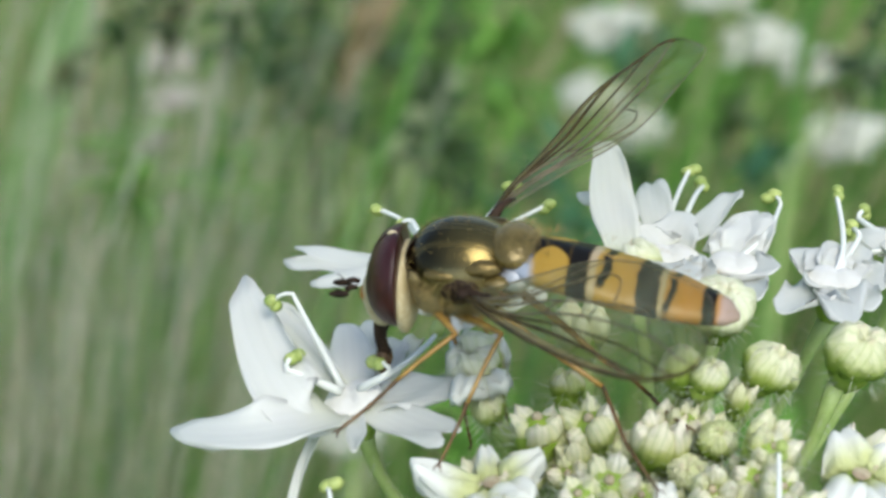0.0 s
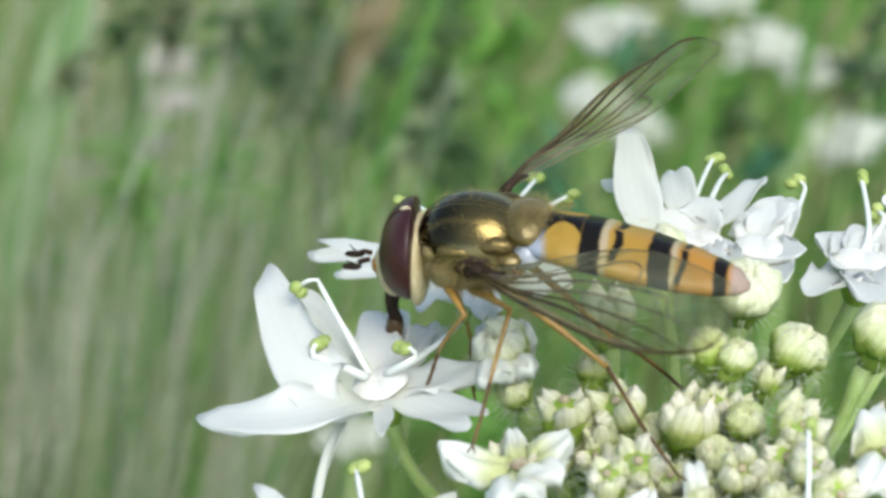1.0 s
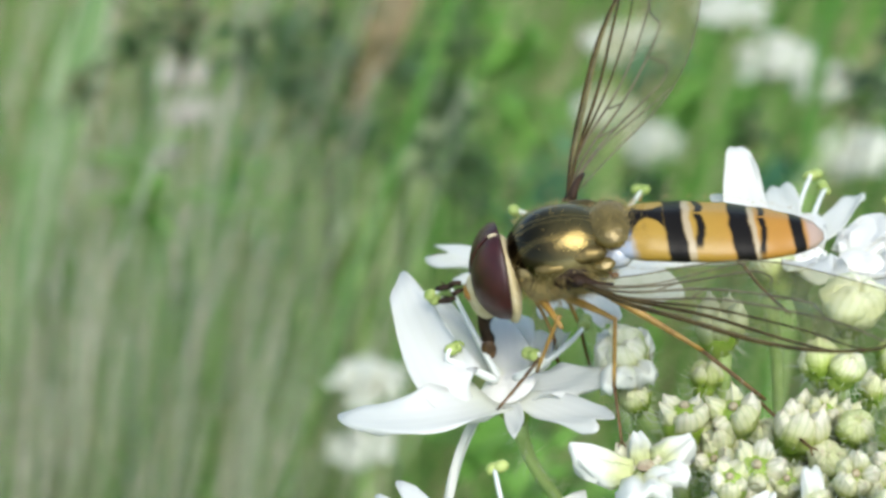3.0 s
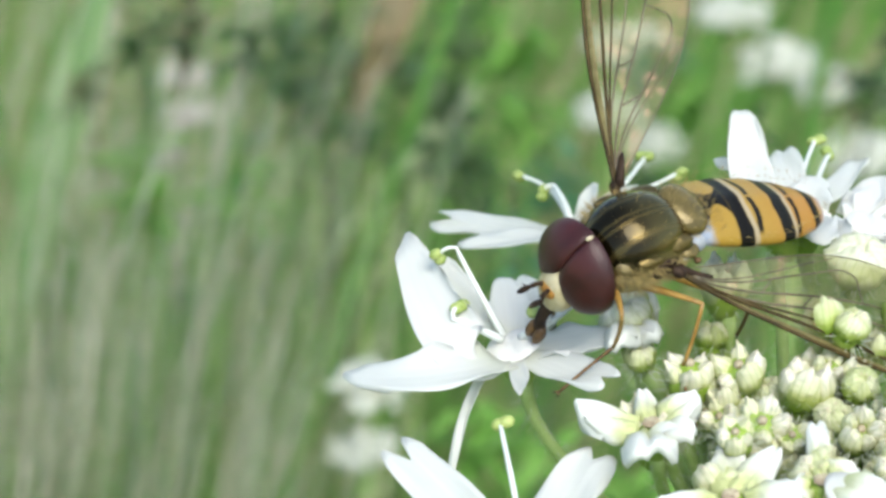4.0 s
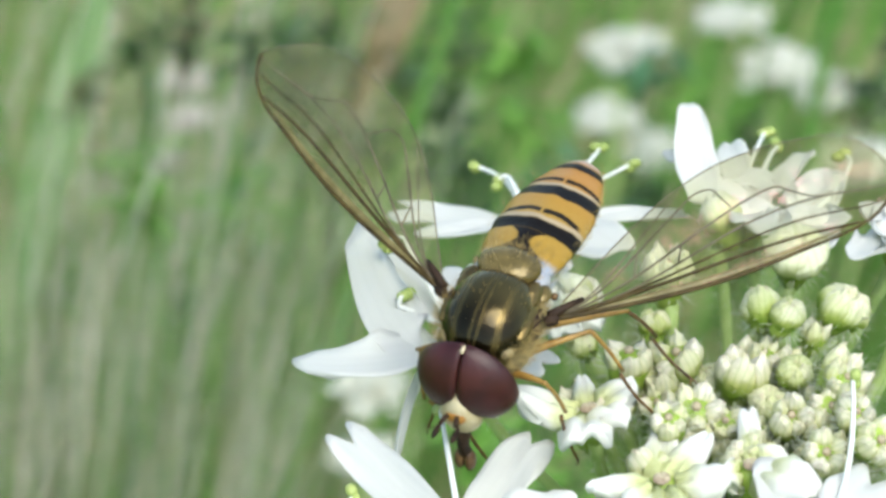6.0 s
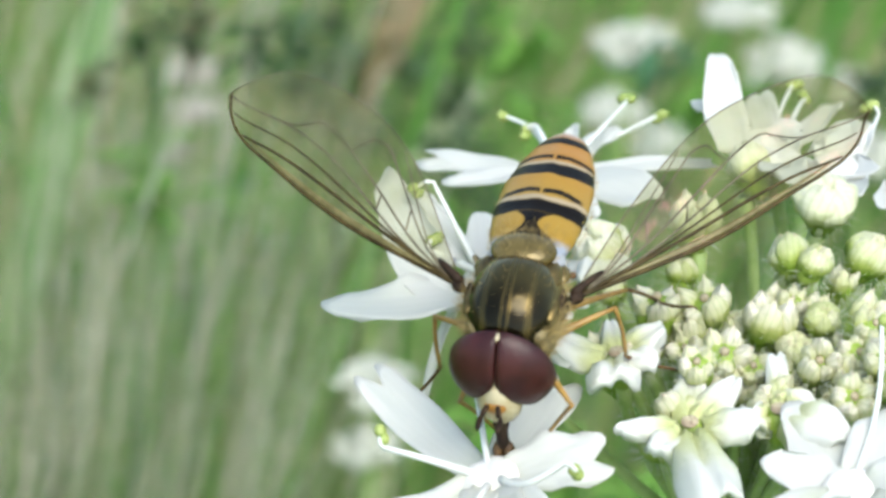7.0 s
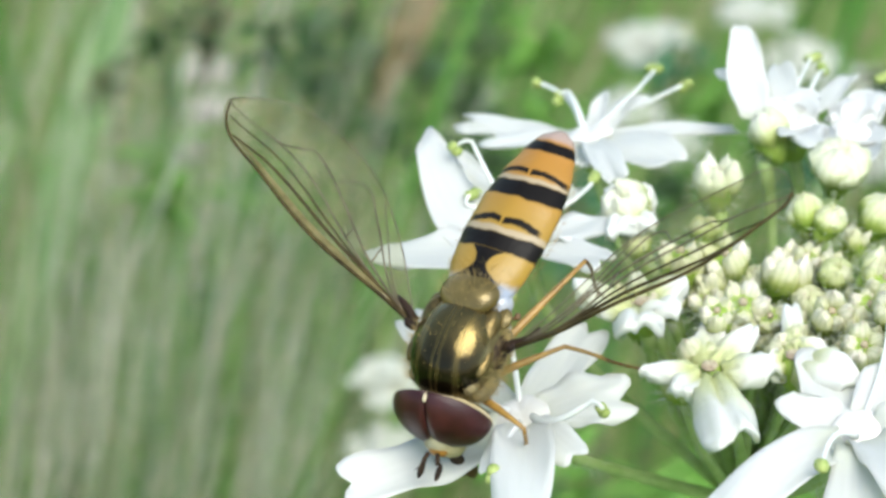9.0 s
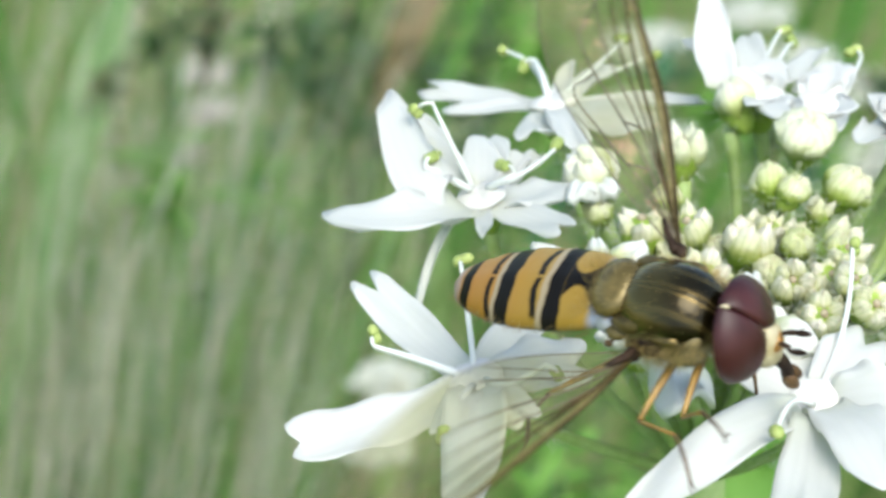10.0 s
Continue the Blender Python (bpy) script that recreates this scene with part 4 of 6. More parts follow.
for u, v, d, size, seed in ((0.052, 0.072, 0.40, 9.5, 1), (0.100, 0.068, 0.42, 10.5, 2), (0.117, 0.060, 0.43, 9, 3), (0.046, 0.050, 0.46, 9.5, 4), (0.086, 0.082, 0.42, 9, 9),
                            (0.128, 0.038, 0.40, 10, 5), (0.062, 0.040, 0.50, 9, 6), (-0.028, -0.036, 0.24, 5.2, 7), (-0.030, -0.057, 0.24, 4.8, 8)):
    background_umbel(u, v, d, size, PETAL, "white flower head out among the meadow grass", seed)
background_umbel(-0.088, 0.060, 0.40, 6.5, PINK, "faded pinkish seed head among the grass", 11)
background_umbel(-0.085, 0.048, 0.39, 6.5, PINK, "faded pinkish seed head among the grass", 15)
background_umbel(-0.029, 0.064, 0.46, 5.5, PINK, "faded pinkish seed head among the grass", 13)
background_umbel(-0.045, 0.045, 0.47, 5.0, PINK, "faded pinkish seed head among the grass", 14)
background_umbel(-0.092, 0.036, 0.41, 5.0, PINK, "faded pinkish seed head among the grass", 12)


def leaf_blade(low, high, width, material, name, label):
    """A single broad grass leaf with a folded midrib, from low to high, given as tangents and metres."""
    a, b = ray_point(*low) * 1000, ray_point(*high) * 1000
    way = (b - a).normalized()
    side = way.cross(BASE.to_3x3() @ Vector((0, 0, 1))).normalized()
    up = side.cross(way)
    root = Vector((a.x - way.x * 40, a.y + 30, 0))

    def place(u, v):
        p = a.lerp(b, v * 1.0) + up * 6 * math.sin(3 * v)
        w = width * (0.75 + 0.35 * math.sin(math.pi * min(1, v * 1.1))) * (1 - max(0, v - 0.6) * 2.2) * min(1, 0.25 + v * 2.5)
        return p + side * (u - 0.5) * w + up * abs(u - 0.5) * w * 0.35, up

    bm = bmesh.new()
    sheet(bm, place, 6, 14, 0.25)
    thing = tagged(new(name), label, "grass")
    part("leaf", bm, material, thing)
    bm = bmesh.new()
    tube(bm, [root, root.lerp(a, 0.6) + Vector((0, 4, 0)), a + way * 4], [0.8, 0.6, 0.35], 7)
    part("stalk", bm, STEM, thing)


leaf_blade((-0.153, -0.06, 0.36), (-0.1005, 0.125, 0.38), 5.4, LEAF, "broad_grass_leaf", "broad pale green grass leaf rising beside the flower")
leaf_blade((0.015, -0.105, 0.22), (0.110, -0.050, 0.26), 8.0, BRIGHT, "green_leaf", "green leaf reaching up under the flower head")
leaf_blade((-0.033, 0.045, 0.33), (-0.008, 0.11, 0.34), 4.4, BROWN, "dry_brown_leaf", "dry brown leaning grass leaf")
for low, high, width in (((-0.026, 0.018, 0.40), (0.004, 0.060, 0.42), 1.3), ((-0.016, 0.024, 0.42), (0.017, 0.072, 0.43), 1.1), ((-0.070, -0.008, 0.38), (-0.046, 0.054, 0.40), 1.1),
                         ((0.105, 0.022, 0.36), (0.141, 0.064, 0.38), 1.5), ((-0.052, -0.014, 0.44), (-0.022, 0.030, 0.45), 1.3), ((-0.118, -0.07, 0.36), (-0.104, 0.0, 0.37), 1.2)):
    leaf_blade(low, high, width, FADED, "faded_grass_leaf", "faded pale green grass leaf bending over in the meadow")


def weed(u, v, d, size, material, label, seed):
    """A low meadow plant: a stalk up from the ground and a loose bunch of pointed leaves at its top."""
    rng = random.Random(seed)
    top = ray_point(u, v, d) * 1000
    thing = tagged(new("meadow_weed"), label, "plant", "leafy weeds among the grass")
    thing.location = (top.x * MM, top.y * MM, 0)
    bm = bmesh.new()
    tube(bm, bow((rng.uniform(-40, 40), 160, -5), (0, 0, top.z), (rng.uniform(-9, 9), 25, 0)), [0.22] * 7, 6)
    part("stalk", bm, material, thing)
    for _ in range(14):
        foot = Vector((rng.gauss(0, 0.18), rng.gauss(0, 0.18), rng.uniform(-0.9, 0.5))) * size
        foot.z += top.z
        way = Vector((rng.gauss(0, 1), rng.gauss(-0.3, 0.8), rng.gauss(0.25, 0.7))).normalized()
        across = side_of(way)
        up = across.cross(way)
        length, broad = size * rng.uniform(0.7, 1.3), size * rng.uniform(0.22, 0.42)

        def place(a, f, foot=foot, way=way, across=across, up=up, length=length, broad=broad):
            w = broad * math.sin(math.pi * (0.06 + 0.94 * f) ** 0.8)
            return foot + way * length * f - up * length * 0.25 * f * f + across * (a - 0.5) * w + up * abs(a - 0.5) * w * 0.4, up

        bm = bmesh.new()
        sheet(bm, place, 4, 6, 0.2)
        part("leaf", bm, material, thing)


for n, (u, v, d, size) in enumerate(((-0.101, 0.071, 0.29, 4.0), (-0.068, 0.074, 0.29, 3.6), (-0.050, 0.060, 0.30, 3.8), (-0.040, 0.074, 0.31, 4.4), (-0.030, 0.043, 0.30, 4.0), (-0.008, 0.060, 0.31, 4.5), (-0.003, 0.037, 0.29, 5.0), (0.000, 0.076, 0.32, 4.0), (0.090, 0.042, 0.31, 4.0), (0.135, 0.066, 0.29, 4.6))):
    weed(u, v, d, size, DEEP, "dark green leafy weed deep in the meadow", 70 + n)
for n, (u, v, d, size) in enumerate(((-0.088, 0.079, 0.30, 4.0), (-0.040, 0.052, 0.32, 4.0), (0.126, 0.056, 0.31, 3.3), (-0.118, 0.056, 0.29, 2.6))):
    weed(u, v, d, size, OLIVE, "olive brown withering weed among the grass", 90 + n)
for n, (u, v, d, size) in enumerate(((-0.098, 0.026, 0.27, 5.3), (0.013, 0.069, 0.29, 5.3), (0.022, 0.050, 0.30, 4.0), (0.008, -0.052, 0.20, 3.5), (0.030, -0.066, 0.21, 4.0), (0.058, -0.074, 0.22, 4.0), (0.090, -0.070, 0.24, 4.0), (0.075, 0.056, 0.29, 4.0), (-0.068, 0.020, 0.29, 4.0))):
    weed(u, v, d, size, BRIGHT, "bright yellow-green leafy weed among the grass", 110 + n)
for n, (u, v, d, size) in enumerate(((-0.070, 0.030, 0.33, 5.0), (0.030, 0.028, 0.33, 5.0), (0.045, 0.012, 0.32, 4.5), (0.020, 0.008, 0.34, 5.0), (0.100, 0.030, 0.33, 4.5), (-0.085, -0.010, 0.36, 4.0), (0.060, 0.066, 0.35, 4.5))):
    weed(u, v, d, size, TEAL, "blue-green leafy weed among the grass", 130 + n)
for n, (u, v, d, size) in enumerate(((-0.058, 0.070, 0.34, 6.0), (-0.046, 0.056, 0.35, 6.0), (-0.022, 0.070, 0.36, 5.0), (0.012, 0.030, 0.36, 5.0), (-0.034, 0.064, 0.33, 5.0), (0.062, 0.026, 0.36, 5.0))):
    weed(u, v, d, size, DEEP, "dark green leafy weed deep in the meadow", 150 + n)
meadow("low_grass", GRASS, 1300, 0.46, 0.76, 0.0024, 0.24, "green grass blades standing low among the straw", 57, 0.26, 0.55, (-1.0, 0.1))
meadow("bleached_straw", STRAW, 1300, 0.46, 0.76, 0.0014, 0.24, "bleached straw standing low in the grass", 51, 0.26, 0.55, (-1.0, -0.2))
meadow("bleached_straw", STRAW, 600, 0.52, 0.72, 0.0020, 0.30, "bleached straw leaning in the grass", 52, 0.28, 0.60, (-0.8, 0.0))


def standing_tuft(name, material, count, u_range, v_range, d_range, lean, width, label, seed):
    """Thin stalks from the ground whose tips end at about the flower's level, leaning over to the right."""
    rng = random.Random(seed)
    verts, faces = [], []
    for _ in range(count):
        tip = ray_point(rng.uniform(*u_range), rng.uniform(*v_range), rng.uniform(*d_range))
        slant = max(0.0, rng.gauss(lean, 0.06))
        blade(verts, faces, (tip.x - slant * tip.z, tip.y + rng.uniform(-0.02, 0.02)), tip.z, width * rng.uniform(0.6, 1.4), slant, rng.gauss(0, 0.25), 0.0)
    mesh = bpy.data.meshes.new(name)
    mesh.from_pydata(verts, [], faces)
    mesh.materials.append(material)
    return tagged(new(name, mesh), label, "grass", kind="stuff")


standing_tuft("pale_straw", STRAW, 190, (-0.145, -0.015), (-0.085, 0.012), (0.30, 0.46), 0.13, 0.0011, "pale bleached straw stalks standing among the grass", 201)
standing_tuft("pale_straw", STRAW, 90, (-0.085, 0.0), (-0.02, 0.045), (0.33, 0.48), 0.30, 0.0009, "pale straw stalks leaning across the grass", 202)
standing_tuft("pale_straw", STRAW, 90, (-0.145, -0.03), (-0.095, -0.005), (0.235, 0.33), 0.12, 0.0008, "pale bleached straw stalks standing before the grass", 205)
standing_tuft("pale_straw", STRAW, 36, (-0.080, -0.012), (-0.02, 0.03), (0.25, 0.33), 0.32, 0.0006, "thin pale stalks leaning across the grass", 206)
standing_tuft("thin_straw", BLEACHED, 36, (-0.145, 0.0), (-0.085, 0.02), (0.17, 0.24), 0.22, 0.0004, "thin bleached stalks leaning before the grass", 290)
standing_tuft("thin_straw", BLEACHED, 40, (-0.09, 0.02), (-0.01, 0.05), (0.22, 0.30), 0.40, 0.0005, "thin pale stalks arching across the grass", 291)
standing_tuft("thin_straw", BLEACHED, 66, (-0.145, -0.05), (-0.085, -0.015), (0.20, 0.27), 0.16, 0.0006, "thin bleached stalks standing before the grass", 292)
# clumps of fresh grass between the straw; the olive one paints a shaded gap
for n, (u, v, spread, lean, stuff) in enumerate(((-0.088, 0.006, 0.009, 0.16, TEAL), (-0.134, -0.030, 0.007, 0.10, GRASS), (-0.046, -0.010, 0.009, 0.22, BRIGHT), (-0.032, 0.018, 0.009, 0.30, TEAL), (-0.098, 0.026, 0.009, 0.14, BRIGHT), (-0.113, -0.026, 0.007, 0.12, BRIGHT),
                                                   (-0.072, -0.030, 0.007, 0.18, GRASS), (-0.012, 0.034, 0.009, 0.36, GRASS), (-0.128, 0.010, 0.006, 0.12, OLIVE), (-0.094, -0.022, 0.004, 0.14, BRIGHT), (-0.052, -0.040, 0.006, 0.20, GRASS), (-0.068, 0.014, 0.006, 0.22, BRIGHT))):
    standing_tuft("grass_clump", stuff, 26, (u - spread, u + spread), (v - 0.030, v + 0.004), (0.23, 0.30), lean, 0.0011, "clump of green to dark olive grass among the straw", 260 + n)
# small sheaves of bleached stalks, each standing on its own
for n, (u, v, spread, lean) in enumerate(((-0.114, 0.016, 0.006, 0.10), (-0.126, -0.040, 0.006, 0.12), (-0.103, -0.045, 0.006, 0.12), (-0.083, -0.022, 0.006, 0.18), (-0.062, -0.006, 0.007, 0.20), (-0.060, -0.026, 0.005, 0.16),
                                            (-0.049, 0.026, 0.006, 0.24), (-0.034, 0.046, 0.006, 0.30), (-0.044, -0.010, 0.005, 0.26), (-0.137, -0.060, 0.005, 0.10), (-0.026, 0.014, 0.006, 0.34), (-0.092, -0.050, 0.004, 0.14))):
    standing_tuft("straw_sheaf", BLEACHED, 19, (u - 0.8 * spread, u + 0.8 * spread), (v - 0.026, v + 0.006), (0.23, 0.30), lean + 0.06, 0.0008, "sheaf of bleached pinkish straw standing in the grass", 230 + n)
standing_tuft("fresh_grass", GRASS, 60, (-0.145, 0.0), (-0.095, 0.015), (0.235, 0.33), 0.15, 0.0009, "fresh green grass blades before the straw", 207)
standing_tuft("fresh_grass", GRASS, 200, (-0.145, 0.02), (-0.085, 0.02), (0.30, 0.46), 0.16, 0.0013, "fresh green grass blades among the straw", 203)
standing_tuft("leaning_grass", GRASS, 120, (-0.03, 0.14), (-0.02, 0.06), (0.33, 0.50), 0.45, 0.0013, "fresh grass blades leaning across one another", 204)
# a very thin straw-coloured leaf that stands in for a silk thread
leaf_blade((-0.155, -0.052, 0.30), (-0.050, -0.060, 0.31), 0.2, STRAW, "fallen_straw", "thin silk thread across the grass, drawn as a straw")

# ---- the hogweed head ----
FLOWERS = [
    ((1.27, -3.29, 1.88),
     (((-1.37, -0.48, 0.10), 1.75, 0.66, (0.79, -3.55, 2.21), (-0.29, -4.15, 4.20)), ((-2.77, -3.90, 2.66), 1.5, 0.85, (0.94, -3.57, 2.27), (-0.61, -4.61, 4.27)), ((-0.55, -1.10, 0.19), 0.6, 0.6), ((1.13, -1.60, 0.01), 1.2, 0.7), ((1.75, -1.57, -0.74), 1.1, 0.7), ((2.91, -1.95, -0.99), 0.5, 0.6), ((3.79, -3.02, 1.81), 1.5, 0.6), ((3.70, -4.11, 4.00), 1.2, 0.5), ((2.47, -1.99, -0.39), 1.1, 0.7), ((1.42, -4.35, 4.20), 0.5, 0.8), ((-0.30, -6.75, 2.9), 0.26, 0.95, (0.75, -3.75, 2.1), (-0.15, -4.75, 2.6))),
     ((-0.56, -1.11, 1.40), (-0.02, -2.35, 2.22), (1.87, -2.49, 2.20), (3.31, -1.76, -0.24),)),
    ((3.19, -0.35, -4.46),
     (((-0.71, 0.04, -7.61), 1, 0.6), ((0.05, -0.63, -5.96), 0.9, 0.6), ((7.53, -0.16, -4.13), 0.6, 0.7), ((5.79, -1.18, -1.79), 1.7, 0.6), ((3.71, 1.00, -6.50), 0.6, 0.7), ((4.83, 0.99, -7.32), 0.9, 0.6), ((2.51, -1.53, -0.70), 1.2, 0.6), ((3.92, -1.82, -0.05), 1, 0.6)),
     ((1.68, 1.18, -7.07), (2.33, 0.70, -6.22), (5.25, 1.80, -8.53), (6.15, 1.25, -7.55),)),
    ((4.24, -2.61, 0.94),
     (((4.80, -1.89, 0.48), 1, 0.8), ((3.68, -1.98, 0.17), 0.9, 0.8), ((3.77, -3.20, 2.69), 1, 0.8), ((4.79, -2.96, 2.15), 1, 0.8)),
     ()),
    ((9.02, 0.04, -2.24),
     (((7.53, 2.90, -3.93), 1.2, 0.75, (7.87, 0.11, -2.02)), ((6.88, 1.56, -3.92), 0.5, 0.6), ((8.75, 1.92, -5.23), 0.95, 0.6), ((11.02, 1.66, -5.50), 0.75, 0.6), ((11.47, 1.04, -3.16), 1.1, 0.6, (10.07, 0.03, -2.07)), ((9.89, -0.55, -0.19), 1.2, 0.7), ((8.04, 0.03, -1.37), 1.3, 0.7), ((8.66, -0.40, -0.30), 1, 0.7), ((9.48, 1.13, -3.38), 1.4, 0.8), ((8.34, 0.76, -2.67), 1.3, 0.8), ((9.38, -0.69, 0.15), 1.2, 0.8)),
     ((9.95, 2.18, -7.27), (10.17, 1.81, -6.66),)),
    ((10.59, -0.19, -1.65),
     (((11.57, 1.07, -3.50), 1.3, 0.8), ((9.85, -0.62, -0.49), 1.2, 0.8), ((11.55, -0.35, -0.77), 1.4, 0.8), ((10.75, 0.83, -3.23), 1.4, 0.8), ((10.91, -0.97, 0.61), 1.2, 0.7)),
     ((11.71, 1.45, -4.07),)),
    ((12.96, -0.56, -0.75),
     (((11.39, -1.27, 1.14), 1.5, 0.7), ((12.08, 0.20, -2.06), 1.2, 0.7), ((14.24, -0.49, -0.67), 1.4, 0.6), ((12.90, -1.59, 1.86), 1.3, 0.7), ((12.99, 0.34, -2.14), 0.9, 0.7), ((12.17, -0.55, 0.12), 1.3, 0.8), ((12.55, 0.20, -1.99), 1.3, 0.8), ((13.83, 0.26, -2.21), 1.3, 0.8), ((13.59, -1.21, 1.16), 1.5, 0.8)),
     ((13.33, 1.50, -3.42), (13.52, 0.62, -2.50),)),
    ((14.99, 0.12, -2.52),
     (((13.75, 0.58, -3.41), 1.1, 0.7), ((15.81, 1.26, -4.19), 1, 0.6), ((14.50, -0.83, -0.11), 1.2, 0.6)),
     ((14.08, 1.04, -4.08), (13.55, 0.43, -2.72),)),
    ((1.43, -7.97, 8.23),
     (((-1.67, -5.58, 5.05), 1.25, 0.6), ((-3.03, -9.76, 10.40), 1.6, 0.6), ((4.36, -7.36, 8.38), 1.7, 0.5), ((2.83, -8.84, 11.09), 1.1, 0.6), ((3.33, -5.70, 4.94), 1.4, 0.6), ((1.36, -10.84, 14.71), 1.6, 0.8), ((0.61, -9.21, 11.54), 0.8, 0.9)),
     ((-1.13, -7.02, 7.67), (3.43, -7.70, 9.89), (0.78, -9.21, 12.07), (0.97, -5.05, 5.99),)),
    ((9.73, -7.98, 10.42),
     (((8.54, -6.08, 7.77), 1.7, 0.8), ((7.73, -7.33, 9.62), 1.25, 0.8), ((5.05, -10.52, 15.73), 1.35, 0.7), ((8.81, -10.76, 16.23), 1.6, 0.6, (9.45, -8.30, 11.67)), ((11.06, -9.59, 15.12), 1.8, 0.6), ((12.02, -7.71, 11.32), 1.8, 0.6), ((11.30, -6.35, 8.09), 1.7, 0.6)),
     ((8.51, -8.68, 13.34), (10.78, -4.26, 7.25),)),
    ((6.16, -6.57, 7.70),
     (((4.42, -6.72, 8.49), 0.65, 0.7), ((6.53, -8.14, 12.21), 1.6, 0.5), ((7.71, -6.55, 8.38), 1.05, 0.6), ((7.40, -5.57, 6.32), 1, 0.7), ((6.27, -5.39, 5.88), 1.1, 0.7), ((5.32, -7.17, 8.93), 1.2, 0.8)),
     ()),
    ((4.51, -5.02, 5.05),
     (((2.67, -4.59, 5.11), 1.15, 0.7), ((4.27, -5.58, 7.39), 1.4, 0.6), ((5.71, -4.37, 4.70), 1.1, 0.7), ((4.38, -4.31, 3.91), 0.7, 0.7), ((5.36, -5.14, 6.34), 1.2, 0.7)),
     ()),
    ((8.31, -6.24, 7.49),
     (((8.33, -4.95, 5.98), 0.6, 0.6), ((9.73, -6.83, 9.11), 1.6, 0.7), ((9.17, -5.96, 7.17), 1.2, 0.7), ((7.60, -6.46, 7.73), 1, 0.7)),
     ()),
    ((12.70, -4.81, 5.87),
     (((12.32, -3.89, 4.87), 1.5, 0.7), ((13.71, -4.40, 5.38), 1.5, 0.6), ((11.90, -5.46, 7.77), 1.3, 0.7), ((12.98, -5.45, 7.91), 1.2, 0.7)),
     ()),
]
BUDS = [
    ((10.02, -1.19, 1.02), 0.84, 0, 1),
    ((8.92, -2.58, 2.64), 0.58, 0),
    ((9.55, -2.82, 3.11), 0.53, 0),
    ((11.06, -2.63, 2.23), 0.75, 0),
    ((6.71, -1.69, 0.14), 0.79, 0.4, 1),
    ((8.42, -4.20, 3.31), 0.84, 0.5),
    ((9.73, -4.27, 3.61), 0.50, 0),
    ((6.82, -3.87, 3.07), 0.78, 0.7),
    ((5.61, -3.90, 2.94), 0.81, 1),
    ((7.16, -5.11, 5.06), 0.78, 1),
    ((9.37, -5.24, 6.07), 0.65, 0.4),
    ((10.40, -5.03, 5.40), 0.68, 0.7),
    ((4.19, -2.51, 1.07), 0.76, 0.2, 1),
    ((8.20, -0.27, -1.67), 0.69, 0, 1),
    ((10.05, -6.03, 7.40), 0.69, 0.6),
    ((13.14, -2.31, 2.02), 0.86, 0),
    ((10.82, -4.24, 4.72), 0.74, 0.5),
    ((8.19, -6.35, 6.64), 0.63, 0.2),
    ((4.46, -2.54, 0.16), 0.64, 0.2, 1),
    ((10.80, -4.39, 5.14), 0.68, 0.8),
    ((10.87, -5.13, 6.72), 0.62, 0.7),
    ((6.43, -5.32, 6.18), 0.62, 1),
    ((11.23, -5.69, 7.84), 0.71, 0.6),
    ((4.51, -3.56, 1.56), 0.46, 0.2),
    ((6.34, -5.05, 3.35), 0.62, 0.5),
    ((9.02, -4.99, 3.63), 0.56, 0.3),
    ((7.63, -5.85, 4.79), 0.62, 0.4),
    ((6.38, -3.14, -0.14), 0.52, 0.3),
    ((7.63, -4.45, 2.59), 0.52, 0.3),
    ((10.10, -5.38, 4.40), 0.52, 0.3),
    ((9.39, -3.68, 1.13), 0.42, 0.2),
    ((5.26, -5.08, 3.23), 0.62, 0.5),
    ((6.43, -4.47, 2.95), 0.62, 0.8),
    ((7.88, -5.41, 5.13), 0.59, 0.8),
    ((6.05, -6.70, 6.69), 0.95, 0.6),
    ((4.51, -5.16, 4.06), 0.90, 0.6),
    ((8.48, -6.21, 6.46), 0.81, 0.6),
    ((12.91, -4.82, 4.72), 1.03, 0.6),
    ((5.45, -7.09, 7.42), 0.62, 0.3),
]
N_UP = Vector((-0.076, 0.840, 0.537))
HUB = Vector((7.2, -2.6, 1.2)) - N_UP * 10


